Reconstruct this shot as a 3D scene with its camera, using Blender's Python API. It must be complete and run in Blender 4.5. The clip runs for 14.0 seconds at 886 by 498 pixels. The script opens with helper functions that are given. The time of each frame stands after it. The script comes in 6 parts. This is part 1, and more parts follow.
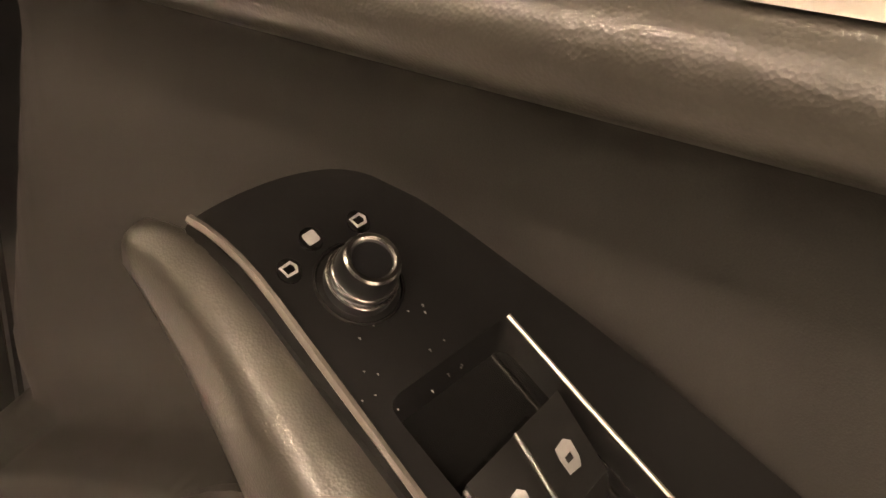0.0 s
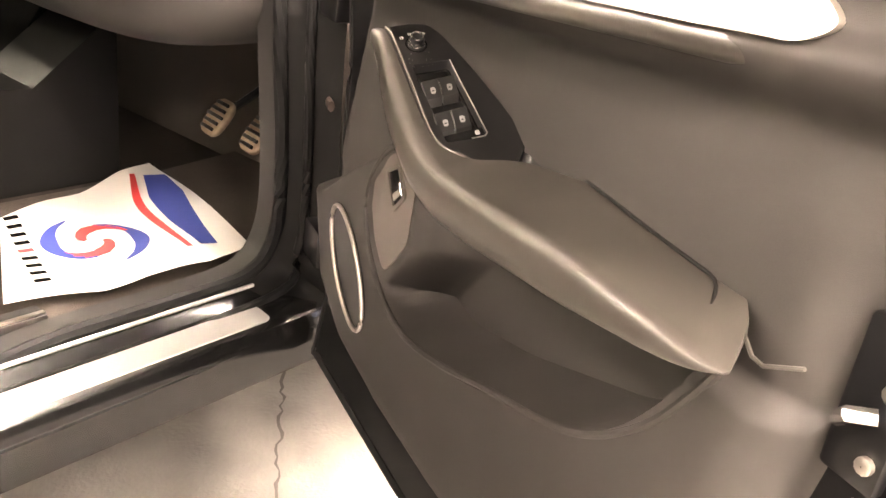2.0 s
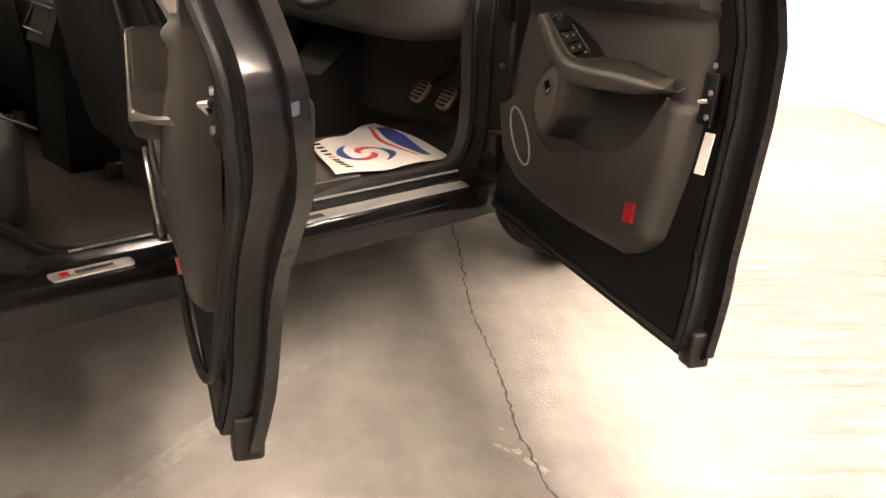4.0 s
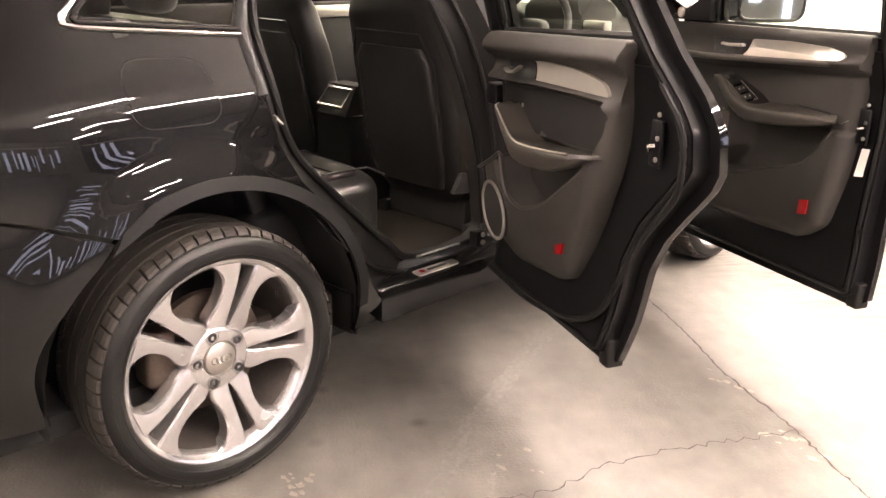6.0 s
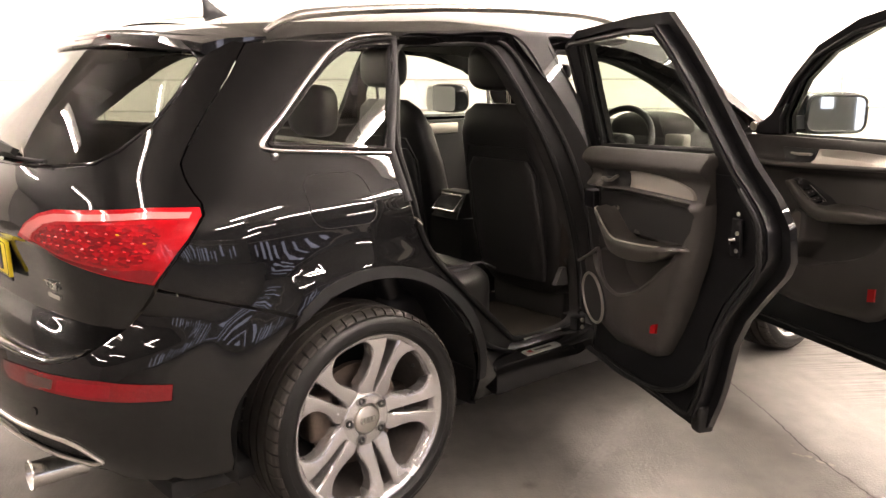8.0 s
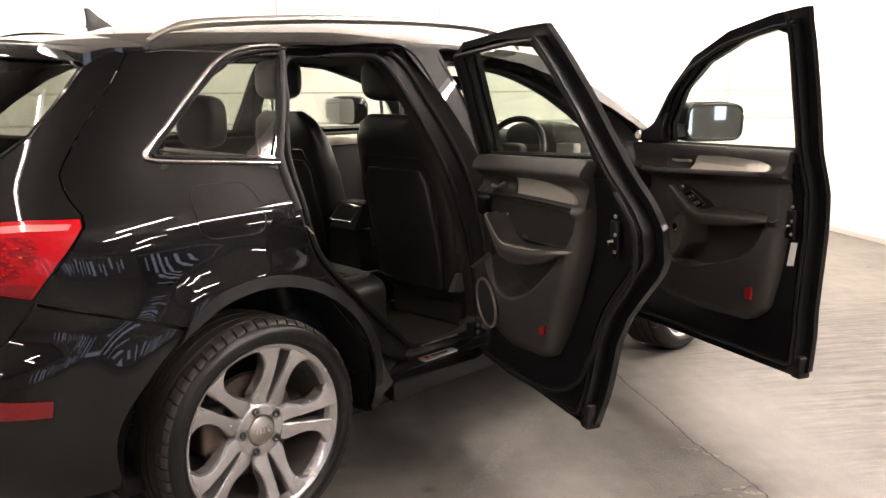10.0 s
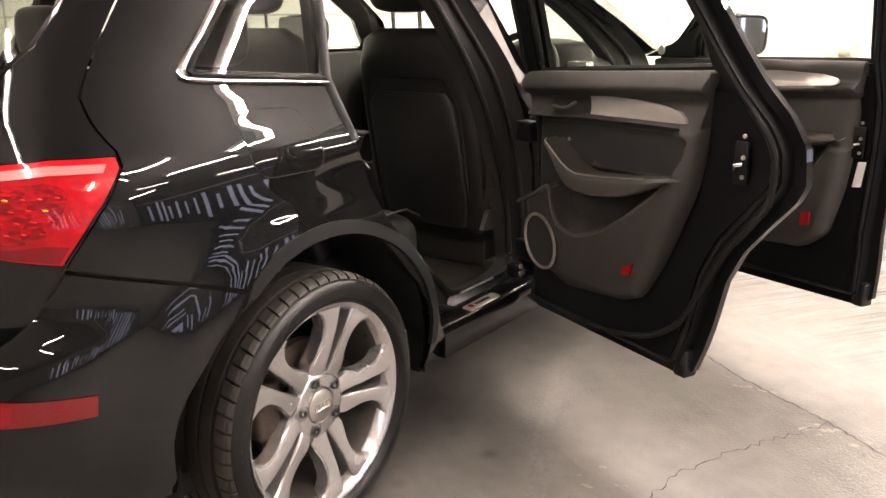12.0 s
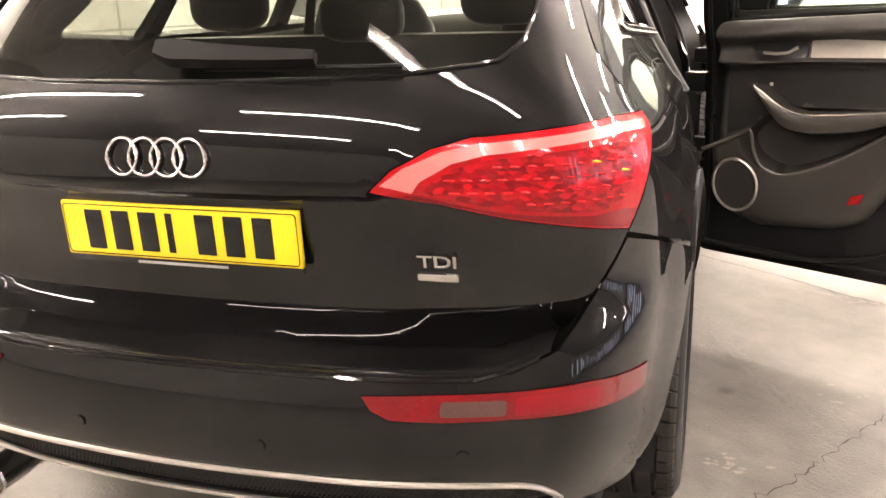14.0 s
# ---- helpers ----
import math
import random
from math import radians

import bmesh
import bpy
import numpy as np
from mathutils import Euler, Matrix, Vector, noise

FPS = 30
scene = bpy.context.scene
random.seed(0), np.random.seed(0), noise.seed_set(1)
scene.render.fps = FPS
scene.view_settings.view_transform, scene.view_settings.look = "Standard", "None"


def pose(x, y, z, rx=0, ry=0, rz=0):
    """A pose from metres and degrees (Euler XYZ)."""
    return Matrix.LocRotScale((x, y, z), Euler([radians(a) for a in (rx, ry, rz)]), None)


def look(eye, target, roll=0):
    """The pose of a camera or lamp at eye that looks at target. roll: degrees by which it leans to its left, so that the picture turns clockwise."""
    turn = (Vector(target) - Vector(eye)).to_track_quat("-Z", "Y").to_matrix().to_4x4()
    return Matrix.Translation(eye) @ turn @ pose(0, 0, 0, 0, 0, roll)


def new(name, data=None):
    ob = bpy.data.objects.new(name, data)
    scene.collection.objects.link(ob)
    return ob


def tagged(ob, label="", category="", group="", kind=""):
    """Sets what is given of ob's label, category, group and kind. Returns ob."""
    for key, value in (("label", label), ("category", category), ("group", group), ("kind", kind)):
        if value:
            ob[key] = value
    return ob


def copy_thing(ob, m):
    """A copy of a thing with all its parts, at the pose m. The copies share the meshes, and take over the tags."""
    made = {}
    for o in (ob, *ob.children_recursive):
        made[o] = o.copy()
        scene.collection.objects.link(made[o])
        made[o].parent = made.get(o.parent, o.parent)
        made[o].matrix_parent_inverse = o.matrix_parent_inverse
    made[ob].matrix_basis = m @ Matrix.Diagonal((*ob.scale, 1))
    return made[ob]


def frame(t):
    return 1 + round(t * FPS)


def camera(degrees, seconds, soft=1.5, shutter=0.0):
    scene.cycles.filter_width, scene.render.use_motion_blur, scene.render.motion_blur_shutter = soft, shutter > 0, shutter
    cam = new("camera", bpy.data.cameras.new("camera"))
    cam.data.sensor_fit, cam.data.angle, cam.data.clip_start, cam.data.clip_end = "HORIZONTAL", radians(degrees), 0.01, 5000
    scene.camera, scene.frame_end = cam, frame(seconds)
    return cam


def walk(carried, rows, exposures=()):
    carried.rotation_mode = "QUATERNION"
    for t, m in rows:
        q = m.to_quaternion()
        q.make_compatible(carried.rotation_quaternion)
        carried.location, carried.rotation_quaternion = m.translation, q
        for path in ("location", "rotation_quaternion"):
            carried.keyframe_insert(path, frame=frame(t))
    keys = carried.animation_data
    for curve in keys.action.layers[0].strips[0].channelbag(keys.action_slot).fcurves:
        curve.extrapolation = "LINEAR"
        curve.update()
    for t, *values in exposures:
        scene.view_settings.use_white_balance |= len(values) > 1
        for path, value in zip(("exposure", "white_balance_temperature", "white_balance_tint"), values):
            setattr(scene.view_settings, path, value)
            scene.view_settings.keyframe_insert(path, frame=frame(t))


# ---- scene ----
cam = camera(54.8, 14.0)
PATH = [
    (0, (1.37, 1.763, 1.12), (0.987, 3.489, 0.186), 6.2),
    (0.5, (1.414, 1.72, 1.125), (0.949, 3.405, 0.152), 8.4),
    (1, (1.526, 1.568, 1.146), (0.837, 3.203, 0.223), 7.4),
    (1.5, (1.696, 1.391, 1.167), (0.783, 2.951, 0.31), 8.1),
    (2, (1.913, 1.237, 1.184), (0.81, 2.7, 0.381), 8.2),
    (2.2, (2.003, 1.173, 1.188), (0.841, 2.599, 0.405), 8.3),
    (4.3, (2.754, -0.071, 1.261), (1.435, 1.251, 0.546), 3.9),
    (4.5, (2.768, -0.196, 1.272), (1.403, 1.089, 0.576), 4.1),
    (5, (2.712, -0.486, 1.295), (1.28, 0.737, 0.621), 3.0),
    (5.5, (2.694, -0.768, 1.327), (1.314, 0.52, 0.664), 1.5),
    (6, (2.767, -1.073, 1.404), (1.453, 0.29, 0.76), 1.2),
    (6.5, (2.91, -1.236, 1.458), (1.566, 0.125, 0.874), 1.2),
    (7, (2.982, -1.362, 1.505), (1.566, -0.035, 1.019), 1.2),
    (7.2, (2.984, -1.421, 1.493), (1.54, -0.113, 1.038), 0.7),
    (9.3, (3.047, -1.515, 1.46), (1.573, -0.215, 1.088), -0.6),
    (9.5, (3.055, -1.502, 1.458), (1.616, -0.164, 1.088), -0.5),
    (10, (3.08, -1.466, 1.454), (1.737, -0.034, 1.076), -0.2),
    (10.5, (3.066, -1.441, 1.454), (1.78, 0.045, 1.082), 0.0),
    (11, (2.972, -1.38, 1.44), (1.69, 0.109, 1.069), -0.3),
    (11.5, (2.72, -1.408, 1.392), (1.52, 0.131, 0.955), -0.4),
    (12, (2.361, -1.522, 1.378), (1.261, 0.062, 0.848), -0.6),
    (12.5, (1.936, -1.636, 1.347), (0.875, -0.047, 0.757), -0.8),
    (13, (1.608, -1.844, 1.347), (0.687, -0.175, 0.744), -1.0),
    (13.5, (1.322, -2.06, 1.342), (0.572, -0.32, 0.701), -0.7),
    (14, (0.976, -2.171, 1.35), (0.381, -0.356, 0.759), -2.1),
]
EXPOSURES = [(0.0, 2.85, 9300, 22), (0.5, 3.1, 9200, 23), (1.0, 3.6, 8800, 23), (1.5, 3.7, 8100, 21), (2.2, 3.9, 7800, 21), (4.3, 2.05, 7900, 20), (5.0, 2.37, 7700, 22), (5.5, 2.3, 7500, 23), (6.5, 2.22, 7300, 23), (7.2, 1.88, 7300, 22),
             (9.3, 1.28, 7000, 19), (11.0, 1.0, 6900, 18), (12.0, 1.6, 7100, 20), (12.5, 2.0, 7300, 22), (13.5, 2.1, 7500, 20), (14.0, 2.15, 7200, 19)]
walk(cam, [(t, look(eye, target, roll)) for t, eye, target, roll in PATH], EXPOSURES)

# ---------------------------------------------------------------- light
world = bpy.data.worlds.new("world")
scene.world = world
world.use_nodes = True
world.node_tree.nodes["Background"].inputs["Color"].default_value = (1.0, 0.94, 0.86, 1)
world.node_tree.nodes["Background"].inputs["Strength"].default_value = 0.05
TUBE_POWER = 172.0
TUBE_COLOUR = (1.0, 0.93, 0.87)


# ---------------------------------------------------------------- materials
def material(name, colour, rough=0.5, metal=0.0, coat=0.0, grain=0.0, grain_size=400.0, bump=0.0, stain=0.0, stain_size=6.0,
             spec=0.5, emit=0.0, coat_rough=0.03):
    """A surface with fine grain and broad uneven patches."""
    m = bpy.data.materials.new(name)
    m.use_nodes = True
    n, l = m.node_tree.nodes, m.node_tree.links
    b = n["Principled BSDF"]
    b.inputs["Base Color"].default_value = (*colour, 1)
    b.inputs["Roughness"].default_value = rough
    b.inputs["Metallic"].default_value = metal
    b.inputs["Coat Weight"].default_value = coat
    b.inputs["Coat Roughness"].default_value = coat_rough
    b.inputs["Specular IOR Level"].default_value = spec
    if emit:
        b.inputs["Emission Color"].default_value = (*colour, 1)
        b.inputs["Emission Strength"].default_value = emit
    co = n.new("ShaderNodeTexCoord")
    if grain or stain:
        fine, broad = n.new("ShaderNodeTexNoise"), n.new("ShaderNodeTexNoise")
        fine.inputs["Scale"].default_value, broad.inputs["Scale"].default_value = grain_size, stain_size
        broad.inputs["Detail"].default_value = 6
        l.new(co.outputs["Object"], fine.inputs["Vector"])
        l.new(co.outputs["Object"], broad.inputs["Vector"])
        mix = n.new("ShaderNodeMath")
        mix.operation = "MULTIPLY_ADD"
        mix.inputs[1].default_value, mix.inputs[2].default_value = 2 * grain, 1 - grain
        l.new(fine.outputs["Fac"], mix.inputs[0])
        mix2 = n.new("ShaderNodeMath")
        mix2.operation = "MULTIPLY_ADD"
        mix2.inputs[1].default_value, mix2.inputs[2].default_value = 2 * stain, 1 - stain
        l.new(broad.outputs["Fac"], mix2.inputs[0])
        both = n.new("ShaderNodeMath")
        both.operation = "MULTIPLY"
        l.new(mix.outputs[0], both.inputs[0])
        l.new(mix2.outputs[0], both.inputs[1])
        vec = n.new("ShaderNodeVectorMath")
        vec.operation = "SCALE"
        vec.inputs[0].default_value = colour
        l.new(both.outputs[0], vec.inputs["Scale"])
        l.new(vec.outputs[0], b.inputs["Base Color"])
        rr = n.new("ShaderNodeMath")
        rr.operation = "MULTIPLY_ADD"
        rr.inputs[1].default_value, rr.inputs[2].default_value = 0.35 * rough, 0.82 * rough
        l.new(broad.outputs["Fac"], rr.inputs[0])
        l.new(rr.outputs[0], b.inputs["Roughness"])
    if bump:
        vor, bm = n.new("ShaderNodeTexVoronoi"), n.new("ShaderNodeBump")
        vor.inputs["Scale"].default_value = grain_size
        bm.inputs["Strength"].default_value, bm.inputs["Distance"].default_value = bump, 0.001
        l.new(co.outputs["Object"], vor.inputs["Vector"])
        l.new(vor.outputs["Distance"], bm.inputs["Height"])
        l.new(bm.outputs[0], b.inputs["Normal"])
    return m


def glass(name, tint, gloss=1.0):
    """A clear pane: straight view through, tinted, with mirror gloss by the Fresnel law."""
    m = bpy.data.materials.new(name)
    m.use_nodes = True
    n, l = m.node_tree.nodes, m.node_tree.links
    n.remove(n["Principled BSDF"])
    tr, gl, mix, lw = (n.new("ShaderNode" + k) for k in ("BsdfTransparent", "BsdfGlossy", "MixShader", "LayerWeight"))
    tr.inputs["Color"].default_value = (*tint, 1)
    gl.inputs["Roughness"].default_value = 0.01
    gl.inputs["Color"].default_value = (gloss, gloss, gloss, 1)
    lw.inputs["Blend"].default_value = 0.5
    power, schlick = n.new("ShaderNodeMath"), n.new("ShaderNodeMath")
    power.operation, schlick.operation = "POWER", "MULTIPLY_ADD"
    power.inputs[1].default_value = 5
    schlick.inputs[1].default_value, schlick.inputs[2].default_value = 0.93, 0.07
    l.new(lw.outputs["Facing"], power.inputs[0])
    l.new(power.outputs[0], schlick.inputs[0])
    l.new(schlick.outputs[0], mix.inputs[0])
    l.new(tr.outputs[0], mix.inputs[1])
    l.new(gl.outputs[0], mix.inputs[2])
    l.new(mix.outputs[0], n["Material Output"].inputs["Surface"])
    return m


PAINT = material("black_paint", (0.0024, 0.0023, 0.0025), 0.4, 0.0, coat=1.0, grain=0.25, grain_size=900, spec=0.05, coat_rough=0.012)
INNER_PAINT = material("black_paint_inner", (0.005, 0.005, 0.0055), 0.4, spec=0.15, coat=0.3, grain=0.2, grain_size=700, coat_rough=0.10)
PLASTIC = material("black_plastic", (0.020, 0.019, 0.018), 0.55, grain=0.2, grain_size=900, bump=0.15, stain=0.15)
TRIM = material("grained_trim", (0.0285, 0.0257, 0.0233), 0.68, grain=0.25, grain_size=1500, bump=0.12, stain=0.12, spec=0.4)
SOFT = material("soft_grained_trim", (0.040, 0.036, 0.031), 0.32, grain=0.2, grain_size=1300, bump=0.09, stain=0.1, spec=0.9)
SATIN = material("satin_black", (0.011, 0.011, 0.012), 0.36, grain=0.1, grain_size=1200, stain=0.1)
GLOSS = material("gloss_black", (0.008, 0.008, 0.008), 0.12, grain=0.05)
LEATHER = material("black_leather", (0.0145, 0.0140, 0.0138), 0.34, grain=0.2, grain_size=350, bump=0.5, stain=0.2)
CARPET = material("black_carpet", (0.040, 0.034, 0.029), 0.95, grain=0.7, grain_size=700, bump=1.0, stain=0.35, spec=0.1)
TREAD = material("dusty_tread", (0.020, 0.0165, 0.0135), 0.75, grain=0.3, grain_size=120, stain=0.4, stain_size=14)
RUBBER = material("tyre_rubber", (0.008, 0.0078, 0.0076), 0.40, spec=0.3, grain=0.2, grain_size=500, bump=0.2, stain=0.35, stain_size=9)
SEAL = material("rubber_seal", (0.010, 0.010, 0.010), 0.5, grain=0.2, grain_size=500, spec=0.12)
SILL_ALU = material("polished_sill_plate", (0.82, 0.80, 0.77), 0.33, 0.9, grain=0.06, grain_size=300, stain=0.08)
CHROME = material("chrome", (0.85, 0.83, 0.80), 0.22, 1.0, grain=0.04, stain=0.06)
ALU = material("brushed_aluminium", (0.62, 0.59, 0.54), 0.36, 1.0, grain=0.12, grain_size=500, stain=0.06)
INLAY = material("aluminium_inlay", (0.66, 0.62, 0.56), 0.42, 0.85, grain=0.1, grain_size=900, stain=0.05)
ALLOY = material("alloy_silver", (0.58, 0.565, 0.56), 0.26, 0.82, coat=0.4, grain=0.06, grain_size=700, stain=0.03)
BARREL = material("dusty_barrel", (0.055, 0.048, 0.043), 0.55, 0.3, grain=0.3, grain_size=60, stain=0.3)
DISC = material("brake_disc", (0.11, 0.085, 0.07), 0.5, 0.8, grain=0.3, grain_size=80, stain=0.4)
HEADLINER = material("headliner", (0.05, 0.048, 0.045), 0.95, grain=0.3)
RED = material("red_reflector", (0.38, 0.010, 0.012), 0.2, coat=0.6, grain=0.3, grain_size=300)
WHITE_LABEL = material("white_label", (0.75, 0.73, 0.70), 0.6, grain=0.1)
GREY_MARK = material("pale_marking", (0.33, 0.32, 0.31), 0.4, grain=0.03)
GLASS = glass("clear_glass", (0.72, 0.79, 0.72))
DARK_GLASS = glass("dark_glass", (0.50, 0.53, 0.48))
MIRROR = material("mirror", (0.86, 0.88, 0.88), 0.02, 1.0)
DARK = material("dark_underside", (0.006, 0.006, 0.006), 0.9, grain=0.4, grain_size=60)
REFLECTOR = material("deep_red_reflector", (0.13, 0.002, 0.004), 0.14, coat=0.7, grain=0.35, grain_size=260, stain=0.15)


# ---------------------------------------------------------------- building tools
def part(name, bm, mat, parent=None, label="", smooth=True, angle=40, m=None):
    """Links a bmesh as one mesh object under a thing or a part."""
    me = bpy.data.meshes.new(name)
    bmesh.ops.recalc_face_normals(bm, faces=bm.faces)
    bm.to_mesh(me)
    bm.free()
    if smooth:
        me.shade_smooth()
        me.set_sharp_from_angle(angle=radians(angle))
    ob = new(name, me)
    for one in (mat if isinstance(mat, (list, tuple)) else [mat]):
        me.materials.append(one)
    if parent is not None:
        ob.parent = parent
    if m is not None:
        ob.matrix_basis = m
    if label:
        tagged(ob, label)
    return ob


def lerp_table(table, v):
    """Smooth interpolation in a table of (key, value) rows."""
    if v <= table[0][0]:
        return table[0][1]
    for (a, fa), (b, fb) in zip(table, table[1:]):
        if v <= b:
            return fa + (fb - fa) * (v - a) / (b - a)
    return table[-1][1]


def smooth_table(table, v, w=0.02):
    """The table's value, rounded off at its corners."""
    return (lerp_table(table, v - w) + 2 * lerp_table(table, v - w / 2) + 2 * lerp_table(table, v) + 2 * lerp_table(table, v + w / 2)
            + lerp_table(table, v + w)) / 8


def curve_through(points, step=0.02, closed=False):
    """Catmull-Rom curve through the points, at even steps."""
    pts = [Vector(p) for p in points]
    n = len(pts)
    out = []
    for i in range(n if closed else n - 1):
        if closed:
            p0, p1, p2, p3 = pts[i - 1], pts[i], pts[(i + 1) % n], pts[(i + 2) % n]
        else:
            p1, p2 = pts[i], pts[i + 1]
            p0 = pts[i - 1] if i else p1 * 2 - p2
            p3 = pts[i + 2] if i + 2 < n else p2 * 2 - p1
        k = max(1, int((p2 - p1).length / step))
        for j in range(k):
            t = j / k
            out.append(0.5 * ((2 * p1) + (p2 - p0) * t + (2 * p0 - 5 * p1 + 4 * p2 - p3) * t * t + (3 * p1 - p0 - 3 * p2 + p3) * t ** 3))
    if not closed:
        out.append(pts[-1])
    return out


def dense(poly, step):
    """A closed polygon with points at even steps along its edges."""
    out = []
    for i, p in enumerate(poly):
        a, b = Vector(p), Vector(poly[(i + 1) % len(poly)])
        k = max(1, int((b - a).length / step + 0.5))
        out += [a.lerp(b, j / k) for j in range(k)]
    return out


def rounded(poly, r, n=5):
    """A closed polygon with its corners rounded by about r."""
    out = []
    m = len(poly)
    for i in range(m):
        p, a, b = Vector(poly[i]), Vector(poly[i - 1]), Vector(poly[(i + 1) % m])
        da, db = (a - p), (b - p)
        ra, rb = min(r, da.length * 0.45), min(r, db.length * 0.45)
        pa, pb = p + da.normalized() * ra, p + db.normalized() * rb
        out += [(pa * (1 - t) ** 2 + p * 2 * t * (1 - t) + pb * t * t) for t in [j / n for j in range(n + 1)]]
    return out


def area2(poly):
    return 0.5 * sum(poly[i - 1][0] * poly[i][1] - poly[i][0] * poly[i - 1][1] for i in range(len(poly)))


def inset(poly, d):
    """A closed polygon drawn in by d."""
    poly = [Vector(p) for p in poly]
    s = 1 if area2(poly) > 0 else -1
    out = []
    for i in range(len(poly)):
        p = poly[i]
        e1, e2 = (p - poly[i - 1]), (poly[(i + 1) % len(poly)] - p)
        if e1.length < 1e-7 or e2.length < 1e-7:
            out.append(p.copy())
            continue
        n1, n2 = Vector((-e1.y, e1.x)).normalized() * s, Vector((-e2.y, e2.x)).normalized() * s
        n = n1 + n2
        if n.length < 0.3:
            n = n1
        n.normalize()
        out.append(p + n * d / max(0.5, n.dot(n1)))
    return out


def inside(p, poly):
    c = False
    x, y = p[0], p[1]
    for i in range(len(poly)):
        (x1, y1), (x2, y2) = poly[i - 1][:2], poly[i][:2]
        if (y1 > y) != (y2 > y) and x < (x2 - x1) * (y - y1) / (y2 - y1) + x1:
            c = not c
    return c


def fill(outline, holes=(), step=0.04, rows=()):
    """Triangles over a polygon with holes: points, triangles, and the loops of border points."""
    from mathutils.geometry import delaunay_2d_cdt
    loops = [dense(outline, step)] + [dense(h, step) for h in holes]
    pts, edges, index = [], [], []
    for lp in loops:
        b = len(pts)
        pts += [Vector((p[0], p[1])) for p in lp]
        index.append(list(range(b, b + len(lp))))
        edges += [(b + i, b + (i + 1) % len(lp)) for i in range(len(lp))]
    xs, ys = [p.x for p in loops[0]], [p.y for p in loops[0]]
    near = step * 0.55
    if rows:
        room_for = len(pts) + sum(len(r) for r in rows)
        known, count = np.full((room_for, 2), 1e3), len(pts)
        known[:count] = [(q.x, q.y) for q in pts]
        for row in rows:
            for p in row:
                if np.min(np.hypot(known[:count, 0] - p[0], known[:count, 1] - p[1])) > step * 0.22 and inside(p, loops[0]):
                    pts.append(Vector((p[0], p[1])))
                    known[count] = (p[0], p[1])
                    count += 1
    border = np.array([(p.x, p.y) for p in pts])
    y = min(ys) + step / 2
    while y < max(ys):
        x = min(xs) + step / 2
        while x < max(xs):
            if inside((x, y), loops[0]) and not any(inside((x, y), h) for h in loops[1:]) and np.min(np.hypot(border[:, 0] - x, border[:, 1] - y)) > near:
                pts.append(Vector((x, y)))
            x += step
        y += step
    v, e, f, ov, oe, of = delaunay_2d_cdt(pts, edges, [], 0, 1e-6)
    where = {}
    for i, src in enumerate(ov):
        for sidx in src:
            where[sidx] = i
    tris = []
    for t in f:
        c = (sum(v[i].x for i in t) / len(t), sum(v[i].y for i in t) / len(t))
        if inside(c, loops[0]) and not any(inside(c, h) for h in loops[1:]):
            tris.append(tuple(t))
    return v, tris, [[where[i] for i in lp] for lp in index]


def sheet(outline, holes, fn, step=0.04, rim=0.0, back=None, rows=()):
    """A bmesh over a polygon, laid into space by fn(a, b, depth). rim: how far its edges are folded in; back: depth of a second face."""
    v, tris, loops = fill(outline, holes, step, rows)
    bm = bmesh.new()
    top = [bm.verts.new(fn(p.x, p.y, 0.0)) for p in v]
    for t in tris:
        bm.faces.new([top[i] for i in t])
    deep = rim if back is None else back
    if deep:
        low = {}
        for lp in loops:
            for i in lp:
                low.setdefault(i, bm.verts.new(fn(v[i].x, v[i].y, deep)))
            for a, b in zip(lp, lp[1:] + lp[:1]):
                bm.faces.new([top[b], top[a], low[a], low[b]])
        if back is not None:
            for i, p in enumerate(v):
                if i not in low:
                    low[i] = bm.verts.new(fn(p.x, p.y, deep))
            for t in tris:
                bm.faces.new([low[i] for i in reversed(t)])
    return bm


def bevelled(bm, width, segments=2, angle=50):
    edges = [e for e in bm.edges if len(e.link_faces) == 2 and e.calc_face_angle(0) > radians(angle)]
    if edges:
        bmesh.ops.bevel(bm, geom=edges, offset=width, segments=segments, profile=0.5, affect="EDGES", clamp_overlap=True)
    return bm


def box(x0, x1, y0, y1, z0, z1, bevel=0.0, segments=2):
    bm = bmesh.new()
    bmesh.ops.create_cube(bm, size=1, matrix=Matrix.Translation(((x0 + x1) / 2, (y0 + y1) / 2, (z0 + z1) / 2))
                          @ Matrix.Diagonal((x1 - x0, y1 - y0, z1 - z0, 1)))
    if bevel:
        bmesh.ops.bevel(bm, geom=bm.edges[:], offset=bevel, segments=segments, profile=0.5, affect="EDGES", clamp_overlap=True)
    return bm


